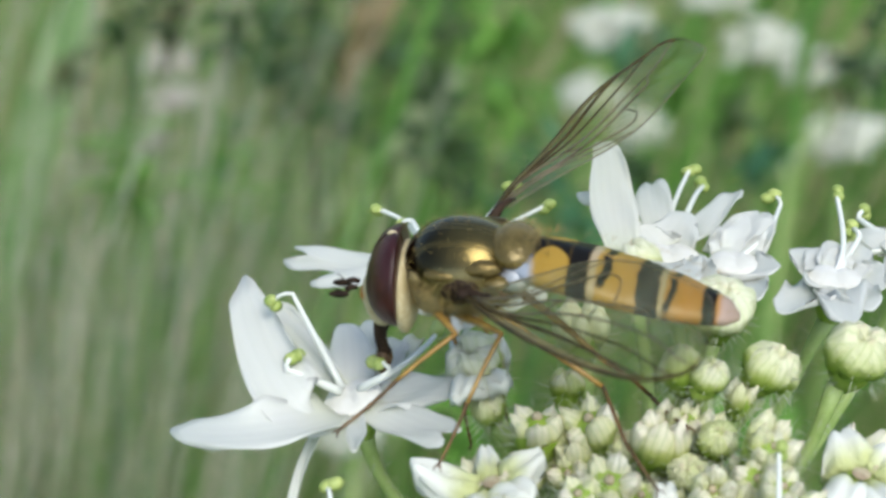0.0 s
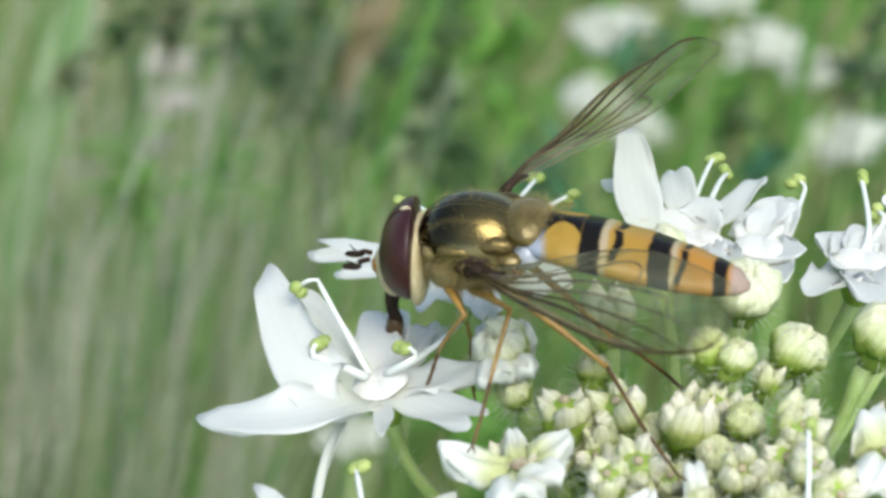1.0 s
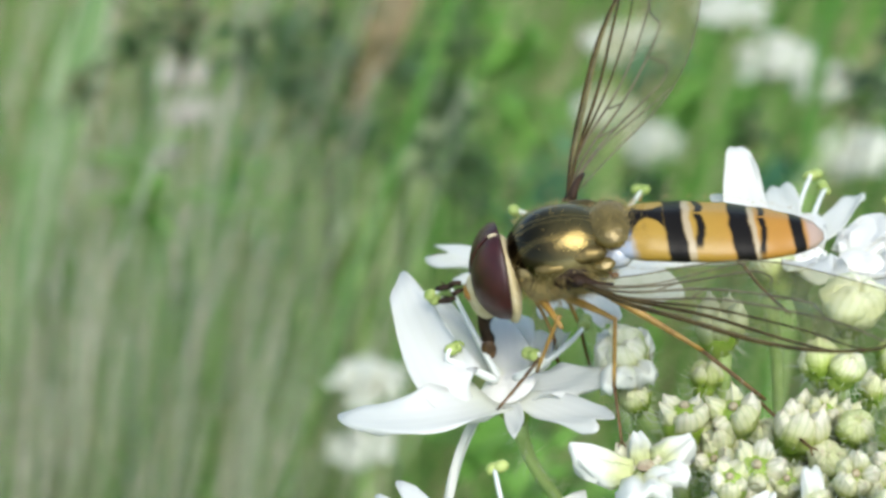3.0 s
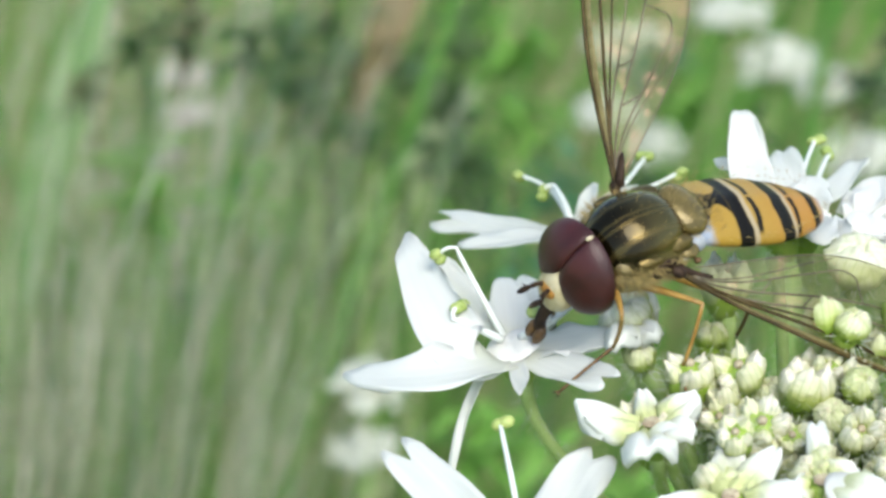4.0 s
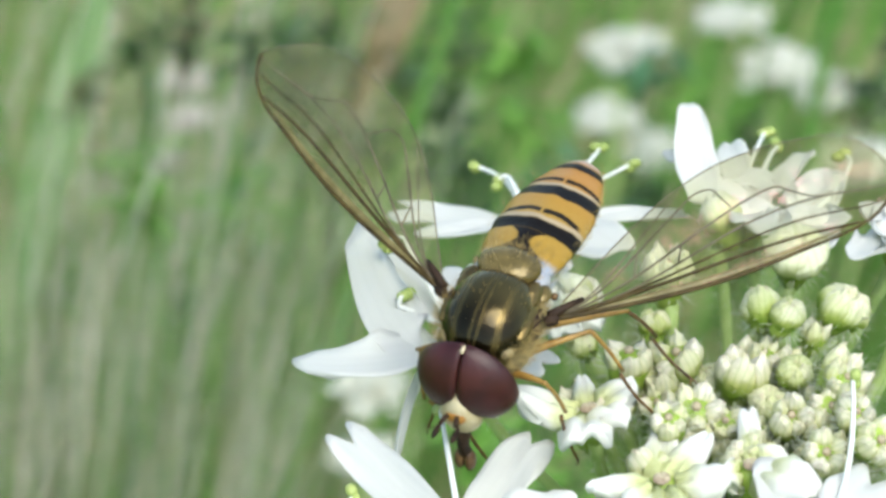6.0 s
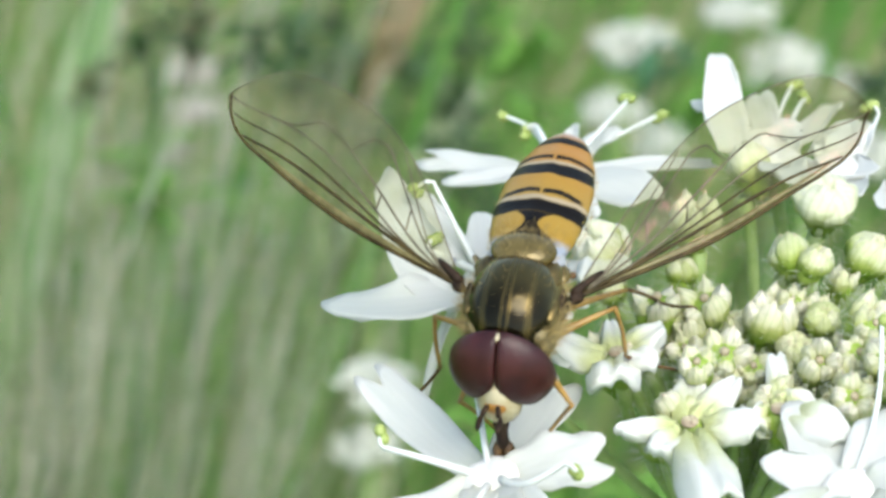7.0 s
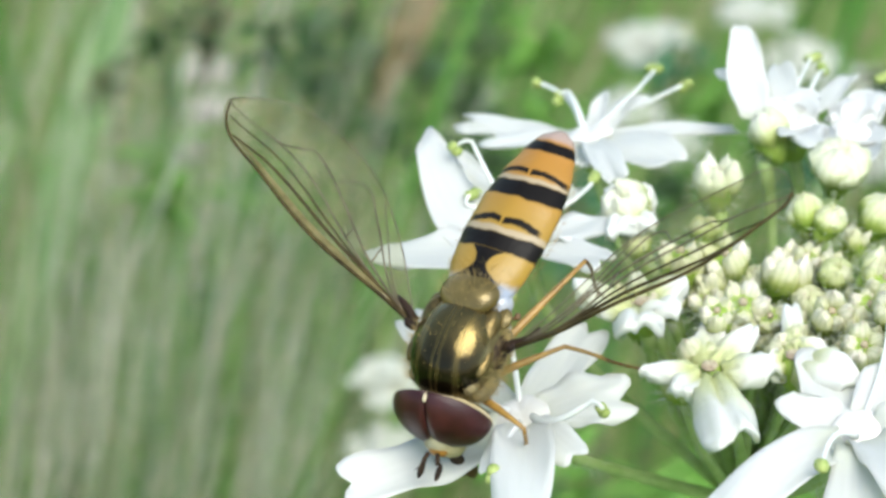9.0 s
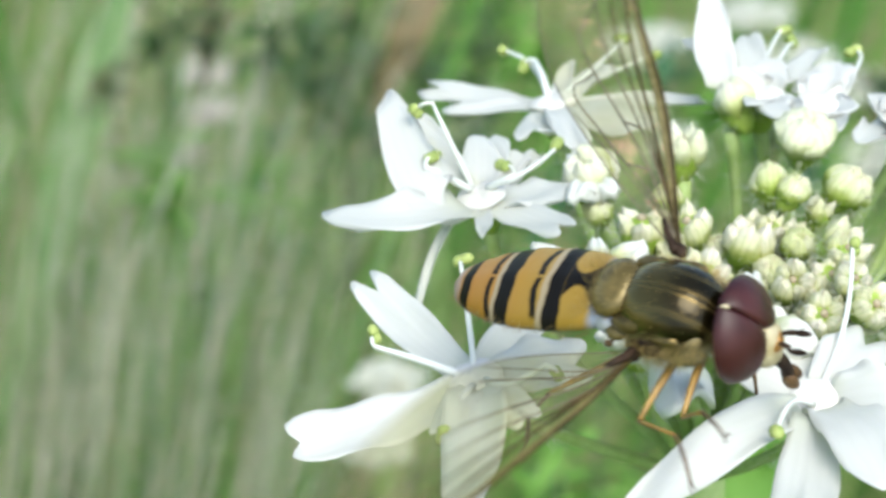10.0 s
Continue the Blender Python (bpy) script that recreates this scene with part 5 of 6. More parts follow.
def petal(parent, foot, tip, width, claw, seed, bend=None, young=False, out=Vector((0, 0, 0))):
    """A white petal with a narrow claw, a broad notched end and a bent-in point."""
    rng = random.Random(seed)
    foot, tip = Vector(foot), Vector(tip)
    bend = Vector(bend) if bend else (foot + tip) / 2
    way = tip - foot
    length = way.length
    way.normalize()
    up = (N_UP + out + Vector((0, 0, 0.35)) + Vector((rng.gauss(0, .12), rng.gauss(0, .12), rng.gauss(0, .12))))
    up = (up - way * up.dot(way)).normalized()
    side = way.cross(up)
    broad = width > 0.85 and claw < 0.65
    notch = rng.uniform(0.06, 0.20) if broad else 0.0
    ruffle, ruffles = rng.uniform(0.03, 0.09), rng.uniform(8, 14)
    cup, arch, wave, ph = rng.uniform(0.04, 0.18) if claw < 0.65 else rng.uniform(0.12, 0.36), rng.uniform(-0.05, 0.13), rng.uniform(0.01, 0.04), rng.uniform(0, 6.28)
    skew = rng.uniform(-0.1, 0.1)
    if young:
        notch, cup, wave = 0.05, rng.uniform(-0.85, -0.45), 0.05

    def place(u, v):
        q = 2 * u - 1
        w = width * 0.5 * (claw + (1 - claw) * math.sin(min(1.0, v / (0.78 if broad else 0.65)) * math.pi / 2) ** 1.2)
        reach = 1 - notch * max(0, 1 - abs(q) * 2.2) - (0.40 if broad else 0.62) * width / length * (1 - math.sqrt(max(0.0, 1 - q * q))) - 0.02 * math.sin(5 * q + ph)
        f = v * reach
        heading = ((bend - foot) * (1 - f) + (tip - bend) * f).normalized()
        across = heading.cross(up).normalized()
        w *= 1 - (0.30 if claw > 0.65 else 0.14) * max(0, (v - 0.5) / 0.5) ** 1.6
        lift = ruffle * width * abs(q) ** 2.5 * math.sin(ruffles * v + 2 * q + ph) + cup * w * (q * q - 0.4) + arch * length * math.sin(math.pi * v) + wave * length * math.sin(7 * v + 3.0 * q + ph) * v - (0.16 * width * math.exp(-(q / 0.2) ** 2) if young else 0.0)
        p = foot * (1 - f) ** 2 + bend * (2 * f * (1 - f)) + tip * f * f + across * q * w + side * skew * length * v * (1 - v) + up * lift
        return p, up

    bm = bmesh.new()
    sheet(bm, place, 10, 14, 0.34 if young else 0.07)
    return part("petal", bm, YOUNG if young else PETAL, parent)


def stamen(parent, foot, top, seed):
    """A white thread that rises, curls over at its end and carries a green anther."""
    rng = random.Random(seed)
    foot, top = Vector(foot), Vector(top)
    out = top - foot
    reach = out.length
    sway = Vector((rng.gauss(0, .25), rng.gauss(0, .25), rng.gauss(0, .15)))
    turn = rng.choice((-1, 1)) * side_of(out.normalized(), N_UP)
    # rises beside the straight line, passes the top and curls back down to it; the longest are straight
    curl = 1.0 if reach < 2.9 else 0.15
    knee = top + (N_UP * rng.uniform(0.05, 0.22) + turn * rng.uniform(0.25, 0.5) - out.normalized() * rng.uniform(0.0, 0.25)) * curl
    points = bow(foot, knee, N_UP * rng.uniform(0.0, 0.25) + sway * min(1, reach / 3), 8)
    points += [knee.lerp(top, f) + (N_UP * 0.16 + out.normalized() * 0.10) * curl * math.sin(math.pi * f) for f in (0.3, 0.6, 1.0)]
    bm = bmesh.new()
    slim = 1.0 if reach < 2.6 else 0.8
    tube(bm, points, [slim * (0.112 - 0.0055 * n) for n in range(len(points))], 8)
    part("filament", bm, FILAMENT, parent)
    bm = bmesh.new()
    a = Vector((rng.gauss(0, 1), rng.gauss(0, 1), rng.gauss(0, 1))).normalized() * 0.10
    for s in (-1, 1):
        ball(bm, top + a * s, (0.15 + 0.06 * abs(a.x) * 10, 0.15 + 0.06 * abs(a.y) * 10, 0.15), 10, 8)
    part("anther", bm, ANTHER, parent)


def pedicel(parent, top, seed, hairs):
    """A flower's stalk to the hub below, with short pale hairs."""
    rng = random.Random(seed)
    top = Vector(top)
    points = bow(top, HUB, N_UP * 1.2 + Vector((rng.gauss(0, .4), rng.gauss(0, .3), rng.gauss(0, .3))) + (top - HUB - N_UP * 10) * 0.16, 9)
    bm = bmesh.new()
    tube(bm, points, [0.24, 0.19, 0.165, 0.16, 0.16, 0.16, 0.165, 0.17, 0.18, 0.20], 9)
    part("pedicel", bm, STEM, parent)
    for _ in range(80):
        k = rng.random() * 4.5
        p = points[int(k)].lerp(points[int(k) + 1], k % 1)
        d = Vector((rng.gauss(0, 1), rng.gauss(0, 1), rng.gauss(0, 1))).normalized()
        hairs.append((p, p + d * rng.uniform(0.4, 0.75)))


def hair_mesh(name, hairs, radius, material, parent, label):
    verts, faces = [], []
    for a, b in hairs:
        way = (b - a).normalized()
        u = side_of(way)
        v = way.cross(u)
        n = len(verts)
        verts += [(a + radius * (math.cos(q) * u + math.sin(q) * v)) * MM for q in (0, 2.1, 4.2)] + [b * MM]
        faces += [(n, n + 1, n + 3), (n + 1, n + 2, n + 3), (n + 2, n, n + 3)]
    mesh = bpy.data.meshes.new(name)
    mesh.from_pydata(verts, [], faces)
    mesh.materials.append(material)
    ob = new(name, mesh)
    ob.parent = parent
    return tagged(ob, label, kind="stuff")


def lobe_mesh(hook, knob, seed):
    """One puffed lobe of a folded bud: fat below, lumpy, its tip hooked in to the middle."""
    bm = bmesh.new()

    def warp(d):
        up = max(0.0, d.z)
        pinch = 1 - knob * up ** 2
        lump = 1 + 0.20 * noise.noise(d * 1.9 + Vector((seed, 0, 0))) + 0.05 * noise.noise(d * 4.3 + Vector((0, seed, 0))) + 0.05 * math.cos(9 * d.y)
        return Vector((d.x * pinch - hook * up ** 2, d.y * pinch, d.z * 1.05)) * lump

    if knob > 0.5:
        ball(bm, (0.50, 0, 0.06), (0.36, 0.44, 0.78), 14, 12, warp)
    else:
        ball(bm, (0.44, 0, 0.05), (0.50, 0.58, 0.68), 14, 12, warp)
    return bm


def bud_parts(umbel, place, radius, opened, seed, kinds, white=False):
    """A bud: a green ovary below five puffed petals, closed to a ball or parting into a star."""
    rng = random.Random(seed)
    place = Vector(place)
    axis = (place - HUB).normalized() + Vector((rng.gauss(0, .16), rng.gauss(0, .16), rng.gauss(0, .16)))
    turn = axis.to_track_quat("Z", "Y").to_matrix().to_4x4()
    m = Matrix.Translation(place * MM) @ turn @ pose(0, 0, 0, 0, 0, rng.uniform(0, 72))
    bm = bmesh.new()
    r = radius
    ball(bm, (0, 0, -0.62 * r), (0.66 * r, 0.60 * r, 0.85 * r), 16, 12, lambda d: Vector((d.x * (1 + 0.3 * d.z), d.y * (1 + 0.3 * d.z), d.z)) * (1 + 0.04 * math.cos(10 * math.atan2(d.y, d.x))))
    bud = part("bud", bm, OVARY, umbel)
    bud.matrix_local = m
    if opened > 0.3:
        bm = bmesh.new()
        ball(bm, (0, 0, 0.24 * r), (0.17 * r, 0.17 * r, 0.16 * r), 12, 8)
        part("bud_eye", bm, PURPLE, bud, "pinkish brown middle of an opening bud")
    for i in range(5):
        key = (rng.randrange(3), opened > 0.3, white)
        if key not in kinds:
            kinds[key] = part("bud_petal", lobe_mesh(*((0.10, 0.72) if key[1] else (0.30, 0.30)), seed=key[0] * 3.7), WHITE_BUD if white else STAR if key[1] else BUD, bud)
            lobe = kinds[key]
        else:
            lobe = new("bud_petal", kinds[key].data)
            lobe.parent = bud
        f = rng.uniform(0.86, 1.10) * r * (1 - 0.08 * opened)
        broad = 1.16 if white and radius > 0.8 else 1.0
        lobe.matrix_local = pose(0, 0, 0, rng.gauss(0, 6), (34 if opened > 0.3 else 16) * opened + rng.gauss(0, 9), 72 * i + rng.gauss(0, 7)) @ Matrix.Diagonal((f * broad, f * broad * rng.uniform(0.9, 1.12), f * rng.uniform(0.88, 1.18) / broad, 1))


def hogweed():
    umbel = tagged(new("hogweed_umbel"), "white hogweed flower head with open florets and green buds", "flower")
    hairs, kinds = [], {}
    for i, (centre, petals, stamens) in enumerate(FLOWERS):
        centre = Vector(centre)
        axis = (N_UP * 1.5 + (centre - HUB).normalized()).normalized()
        turn = axis.to_track_quat("Z", "Y").to_matrix().to_4x4()
        bm = bmesh.new()
        ball(bm, (0, 0, -0.75), (0.42, 0.42, 0.62), 14, 10, lambda d: Vector((d.x * (1 + 0.3 * d.z), d.y * (1 + 0.3 * d.z), d.z)))
        flower = part("flower", bm, OVARY, umbel)
        flower.matrix_local = Matrix.Translation(centre * MM) @ turn
        back = turn.inverted().to_3x3()
        bm = bmesh.new()
        wide = 1.0 if stamens else 0.3
        ball(bm, (0, 0, -0.06), (0.72 * wide, 0.64 * wide, 0.19 * wide), 22, 14, lambda d: Vector((d.x, d.y, d.z * (1 - 0.45 * math.exp(-(d.x / 0.16) ** 2)))) * (1 + 0.10 * noise.noise(d * 2.1)))
        part("disc", bm, CREAM if stamens else PURPLE, flower, "pale cream nectar disc" if stamens else "pinkish middle of a half-open floret")
        for j, (tip, width, claw, *root) in enumerate(petals):
            tip = back @ (Vector(tip) - centre)
            foot = back @ (Vector(root[0]) - centre) if root else tip.normalized() * 0.3 + Vector((0, 0, -0.18))
            bend = back @ (Vector(root[1]) - centre) if len(root) > 1 else None
            petal_in(flower, foot, tip, width, claw, back, 100 * i + j, bend, not stamens, back @ Vector((0, 0, 1.0 if centre.z > 7 else 0.15)))
        for j, top in enumerate(stamens):
            top = back @ (Vector(top) - centre)
            stamen(flower, top.normalized() * 0.35 - Vector((0, 0, 0.1)), top, 1000 + 10 * i + j)
        pedicel(umbel, centre - axis * 1.1, 40 + i, hairs)
    rng = random.Random(17)
    filled = list(BUDS)
    for n, (p, radius, opened, *white) in enumerate(BUDS):
        for q, other, *rest in BUDS[n + 1:]:
            gap = (Vector(p) - Vector(q)).length
            if not white and len(rest) < 2 and 1.3 < gap < 1.9 and len(filled) < 64 and rng.random() < 0.6:
                filled.append(((Vector(p) + Vector(q)) / 2 - N_UP * rng.uniform(0.35, 0.7), rng.uniform(0.42, 0.58), rng.choice((0.4, 0.6, 0.8))))
    for i, (place, radius, opened, *white) in enumerate(filled):
        bud_parts(umbel, place, radius, opened, 300 + i, kinds, bool(white))
        p = Vector(place)
        pedicel(umbel, p - (p - HUB).normalized() * radius * 1.25, 80 + i, hairs)
        rng = random.Random(700 + i)
        for _ in range(70):
            d = (Vector((rng.gauss(0, 1), rng.gauss(0, 1), rng.gauss(0, 1))).normalized() - N_UP * 0.35).normalized()
            a = p - N_UP * radius * 0.3 + d * radius * 0.8
            hairs.append((a, a + (d + N_UP * 0.3).normalized() * rng.uniform(0.25, 0.55)))
    hair_mesh("pedicel_hair", hairs, 0.013, HAIR, umbel, "fine pale hairs on the flower stalks")
    down = BASE.to_3x3().inverted() @ Vector((0, 0, -1))
    bm = bmesh.new()
    tube(bm, bow(HUB + N_UP * 0.6, HUB + down * 884, Vector((12, 0, 0)), 10), [0.7, 1.1, 1.4, 2, 2.6, 3, 3.4, 3.8, 4.2, 4.6, 5], 12)
    part("stem", bm, STEM, umbel, "ribbed green hollow stem down to the ground")
    return umbel


def petal_in(flower, foot, tip, width, claw, back, seed, bend, young, out):
    """A petal in its flower's own space, with the head's upward way turned into it."""
    keep = Vector(N_UP)
    N_UP[:] = (back @ keep)[:]
    petal(flower, foot, tip, width, claw, seed, bend, young, out)
    N_UP[:] = keep[:]


UMBEL = hogweed()

# ---- the hoverfly; x forward, y to its left, z up, the middle of the thorax at the origin ----
WING_ROOT = (-0.30, 1.42, 0.40)
LEG_ROOTS = {"fore": (0.75, 0.55, -0.70), "mid": (0.10, 0.65, -0.80), "hind": (-0.65, 0.60, -0.65)}
LEG_SPANS = {"fore": (1.7, 1.7, 1.7), "mid": (1.9, 1.8, 1.7), "hind": (3.1, 2.0, 2.3)}
NECK = Vector((1.2, 0, 0))


def lead_edge(x):
    s = min(1, x / 8.9)
    return 0.74 * math.sin(math.pi * 0.5 * min(1, s * 1.6)) * max(0.0, 1 - s ** 9) ** 0.5


def trail_edge(x):
    s = min(1, x / 8.9)
    return -(0.14 + 1.86 * math.sin(math.pi * 0.5 * min(1, s * 1.6)) ** 1.15) * max(0.0, 1 - s ** 6.5) ** 0.5


def wing_point(x, f):
    """A point of the wing at x along the span, f from its leading (0) to its trailing edge (1)."""
    y = lead_edge(x) * (1 - f) + trail_edge(x) * f
    return Vector((x, y, 0.09 * math.sin(f * 11) * (1 - f * 0.5) * min(1, x / 3) + 0.06 * math.sin(x * 1.3)))


def wing_mesh(parent):
    bm = bmesh.new()
    grid = [[bm.verts.new(wing_point(8.9 * (1 - (1 - i / 36) ** 1.5), j / 14)) for j in range(15)] for i in range(37)]
    for a, b in zip(grid, grid[1:]):
        for j in range(14):
            bm.faces.new((a[j], a[j + 1], b[j + 1], b[j]))
    wing = part("wing", bm, WING, parent, "clear faintly smoky wing with brown veins")
    # fore edge, the long veins, the two that turn up to close the outer cells, the hind vein, cross veins and hind edge
    courses = (((0, 0), (3, 0), (6, 0), (8.2, 0), (8.9, 0.3)), ((0.2, .14), (4, .17), (6.3, .12), (7.7, .01)),
               ((0.8, .16), (4, .26), (6.5, .26), (8.35, .10)), ((1.2, .17), (3.5, .34), (5.5, .42), (7.2, .40), (8.8, .27)),
               ((0.3, .22), (3, .46), (4.6, .56), (5.7, .62), (6.15, .62), (6.4, .55), (6.9, .43), (7.6, .38)), ((0.4, .3), (2.4, .66), (3.6, .80), (4.2, .86), (4.65, .82), (4.8, .72), (4.95, .60)),
               ((0.4, .35), (2.2, .74), (3.9, .97)), ((3.3, .34), (3.5, .49)), ((2.2, .40), (2.45, .66)), ((1.4, .1), (1.5, .2)), ((0.4, 1), (3, 1), (5, 1), (7, 1), (8.4, 1), (8.9, 0.6)))
    for n, course in enumerate(courses):
        bm = bmesh.new()
        fine = []
        ends = [course[0], *course, course[-1]]
        for p, q, r, w in zip(ends, ends[1:], ends[2:], ends[3:]):
            for k in range(6):
                h = k / 6
                fine.append(wing_point(*(0.5 * (2 * b + (c - a) * h + (2 * a - 5 * b + 4 * c - d) * h * h + (3 * b - a - 3 * c + d) * h ** 3) for a, b, c, d in zip(p, q, r, w))))
        fine.append(wing_point(*course[-1]))
        thick = (0.052, 0.044, 0.028, 0.026, 0.026, 0.024, 0.020, 0.024, 0.024, 0.022, 0.016)[n]
        tube(bm, fine, [thick * (1.15 - 0.5 * k / len(fine)) for k in range(len(fine))], 6)
        part("vein", bm, VEIN if n < 3 else FINE_VEIN, wing)
    bm = bmesh.new()
    sheet(bm, lambda u, v: (wing_point(0.8 + 6.6 * v, 0.020 + 0.10 * u * (1 - v * 0.85)) + Vector((0, 0, 0.02)), Vector((0, 0, 1))), 3, 16, 0.03)
    part("wing_patch", bm, PTERO, wing, "amber-brown patch along the leading edge")
    bm = bmesh.new()
    ball(bm, (0.0, 0, -0.03), (0.20, 0.16, 0.12), 12, 8, lambda d: d * (1 + 0.35 * noise.noise(d * 2.3)))
    tube(bm, bow((0, -0.1, 0), (0.9, -0.18, 0), (0, 0, 0.1), 4), [0.14, 0.12, 0.1, 0.08, 0.05], 7)
    part("wing_base", bm, DARK, wing, "dark horny wing root")
    return wing


def leg_mesh(parent, kind, dark):
    """Thigh, shin and foot, each drawn along its own x axis from the joint it hangs on."""
    thigh, shin, foot = LEG_SPANS[kind]
    bm = bmesh.new()
    tube(bm, bow((-0.05, 0, 0), (thigh, 0, 0), (0, 0, 0.06), 7), [0.08, 0.106, 0.106, 0.098, 0.086, 0.074, 0.064, 0.056], 9)
    upper = part("thigh", bm, LEG, parent, "thin amber upper leg")
    bm = bmesh.new()
    tube(bm, bow((-0.03, 0, 0), (shin, 0, 0), (0.0, 0, 0.05), 6), [0.054, 0.056, 0.054, 0.052, 0.050, 0.050, 0.048], 8)
    lower = part("shin", bm, LEG_DARK if dark else LEG, parent, "brown lower leg" if dark else "amber lower leg")
    bm = bmesh.new()
    steps = bow((-0.03, 0, 0), (foot, 0, 0), (0, 0, -0.07), 10)
    tube(bm, steps, [0.044 + 0.011 * (i % 2) - 0.0014 * i for i in range(11)], 7)
    toe = Vector((foot, 0, 0))
    for s in (-1, 1):
        tube(bm, [toe, toe + Vector((0.10, 0.07 * s, -0.02)), toe + Vector((0.15, 0.09 * s, -0.09))], [0.03, 0.022, 0.008], 5)
    return upper, lower, part("foot", bm, LEG_DARK, parent, "dark jointed foot")


def abdomen_ring(s):
    """Half width, half height and middle height of the hind body at s of its length."""
    knots = ((0, .60, .44, .40), (.08, .88, .49, .42), (.2, 1.06, .50, .36), (.35, 1.14, .50, .24), (.55, 1.12, .48, .04), (.72, .97, .43, -.15), (.86, .74, .36, -.30), (.95, .50, .27, -.38), (1, .14, .08, -.46))
    for a, b in zip(knots, knots[1:]):
        if s <= b[0]:
            f = (s - a[0]) / (b[0] - a[0])
            f = f * f * (3 - 2 * f) * 0.4 + f * 0.6
            return [p + (q - p) * f for p, q in zip(a[1:], b[1:])]
    return knots[-1][1:]


def hoverfly():
    fly = tagged(new("hoverfly"), "orange and black banded hoverfly with maroon eyes, feeding on the hogweed", "insect")
    bm = bmesh.new()
    ball(bm, (0.03, 0, 0.14), (1.38, 1.17, 1.12), 40, 28, lambda d: Vector((math.copysign(abs(d.x) ** 0.84, d.x), math.copysign(abs(d.y) ** 0.9, d.y) * (1 - 0.08 * max(0, d.x)), d.z * (1 - 0.10 * max(0, d.x) ** 2))))
    thorax = part("thorax", bm, THORAX, fly, "dark bronze thorax with dull golden stripes")
    bm = bmesh.new()
    ball(bm, (-1.24, 0, 0.80), (0.60, 0.80, 0.36), 28, 16, lambda d: Vector((d.x, d.y, d.z + 0.15 * d.x)))
    part("scutellum", bm, SCUTELLUM, fly, "rounded amber plate behind the thorax")
    for s in (-1, 1):
        for name, place, half, stuff, label in (
                ("side_plate", (0.50, 0.74 * s, -0.14), (0.60, 0.38, 0.56), DUSTY, "dusty yellow side plate"),
                ("side_plate", (-0.55, 0.82 * s, -0.10), (0.40, 0.32, 0.42), DUSTY, "dusty yellow side plate"),
                ("shoulder_plate", (0.86, 0.70 * s, 0.30), (0.28, 0.27, 0.23), DUSTY, "pale dusty shoulder bump"),
                ("wing_socket", (-0.12, 1.02 * s, 0.22), (0.50, 0.24, 0.36), DARK, "dark hollow round the wing root"),
                ("back_ridge", (-0.55, 0.80 * s, 0.68), (0.52, 0.24, 0.22), BRONZE, "shiny bronze ridge above the wing"),
                ("back_ridge", (0.30, 0.98 * s, 0.56), (0.42, 0.16, 0.13), BRONZE, "shiny bronze ridge before the wing"),
                ("wing_lobe", (-0.95, 0.92 * s, 0.42), (0.30, 0.24, 0.14), SCUTELLUM, "small pale lobe behind the wing"),
                ("waist_plate", (-1.32, 0.62 * s, 0.36), (0.42, 0.36, 0.32), GREY, "silvery grey plate at the waist")):
            bm = bmesh.new()
            ball(bm, place, half, 18, 12, lambda d, s=s: d * (1 + 0.14 * noise.noise(d * 2.1 + Vector((half[0] * 9, s, 0)))))
            part(name, bm, stuff, fly, label)
    bm = bmesh.new()
    rows = []
    for i in range(49):
        s = i / 48
        w, h, mid = abdomen_ring(s)
        crease = 1 - 0.018 * sum(math.exp(-((s - c) / 0.012) ** 2) for c in (0.07, 0.32, 0.605, 0.885))
        row = []
        for j in range(40):
            b = 2 * math.pi * j / 40
            y, z = math.cos(b), math.sin(b)
            # a low roof with a rounded ridge above, flat below
            z = (0.72 * z + 0.42 * (1 - abs(y)) ** 0.8 * (1 if z > 0 else 0)) * (1.04 if z > 0 else 1.15)
            row.append(bm.verts.new((ABDOMEN_FRONT - ABDOMEN_LENGTH * s, y * w * crease, mid + z * h * crease)))
        rows.append(row)
    for a, b in zip(rows, rows[1:]):
        for j in range(40):
            bm.faces.new((a[j], a[(j + 1) % 40], b[(j + 1) % 40], b[j]))
    bm.faces.new(rows[0])
    bm.faces.new(rows[-1])
    abdomen = part("abdomen", bm, ABDOMEN, fly, "flat orange hind body with black bands and painted cream sheen")
    # head
    bm = bmesh.new()
    ball(bm, (1.20, 0, -0.38), (0.30, 1.19, 1.05), 28, 18)
    head = part("head", bm, FACE, fly, "pale dusty back of the head")
    for s in (-1, 1):
        bm = bmesh.new()

        def half_dome(d, s=s):
            # the two eyes meet in a seam above and part below to leave room for the face
            gap = 0.014 + 0.70 * max(0.0, -d.z + 0.16) ** 1.25
            back = 0.12 if d.x < 0 else 1.0 - 0.10 * d.z
            low = 0.90 if d.z < 0 else 1.0
            gap = min(gap, 0.85)
            if d.y * s < gap:
                # the inner wall of the eye, drawn in below its rim
                f = 0.97 * math.sqrt(1 - gap * gap)
                return Vector((d.x * back * f, s * gap, d.z * low * f))
            return Vector((d.x * back, d.y, d.z * low))

        ball(bm, (1.30, 0, -0.12), (0.82, 1.29, 1.22), 40, 26, half_dome)
        part("eye", bm, EYE, head, "large glossy maroon compound eye")
    bm = bmesh.new()
    ball(bm, (1.80, 0, -0.66), (0.46, 0.56, 0.76), 18, 14, lambda d: Vector((d.x * (1 + 0.12 * d.z), d.y * (1 - 0.55 * max(0, d.z)), d.z)))
    part("face", bm, FACE, head, "pale yellow wedge of a face")
    bm = bmesh.new()
    ball(bm, (2.15, 0, -0.58), (0.18, 0.28, 0.22), 14, 10)
    part("brow", bm, AMBER, head, "amber bump above the mouth")
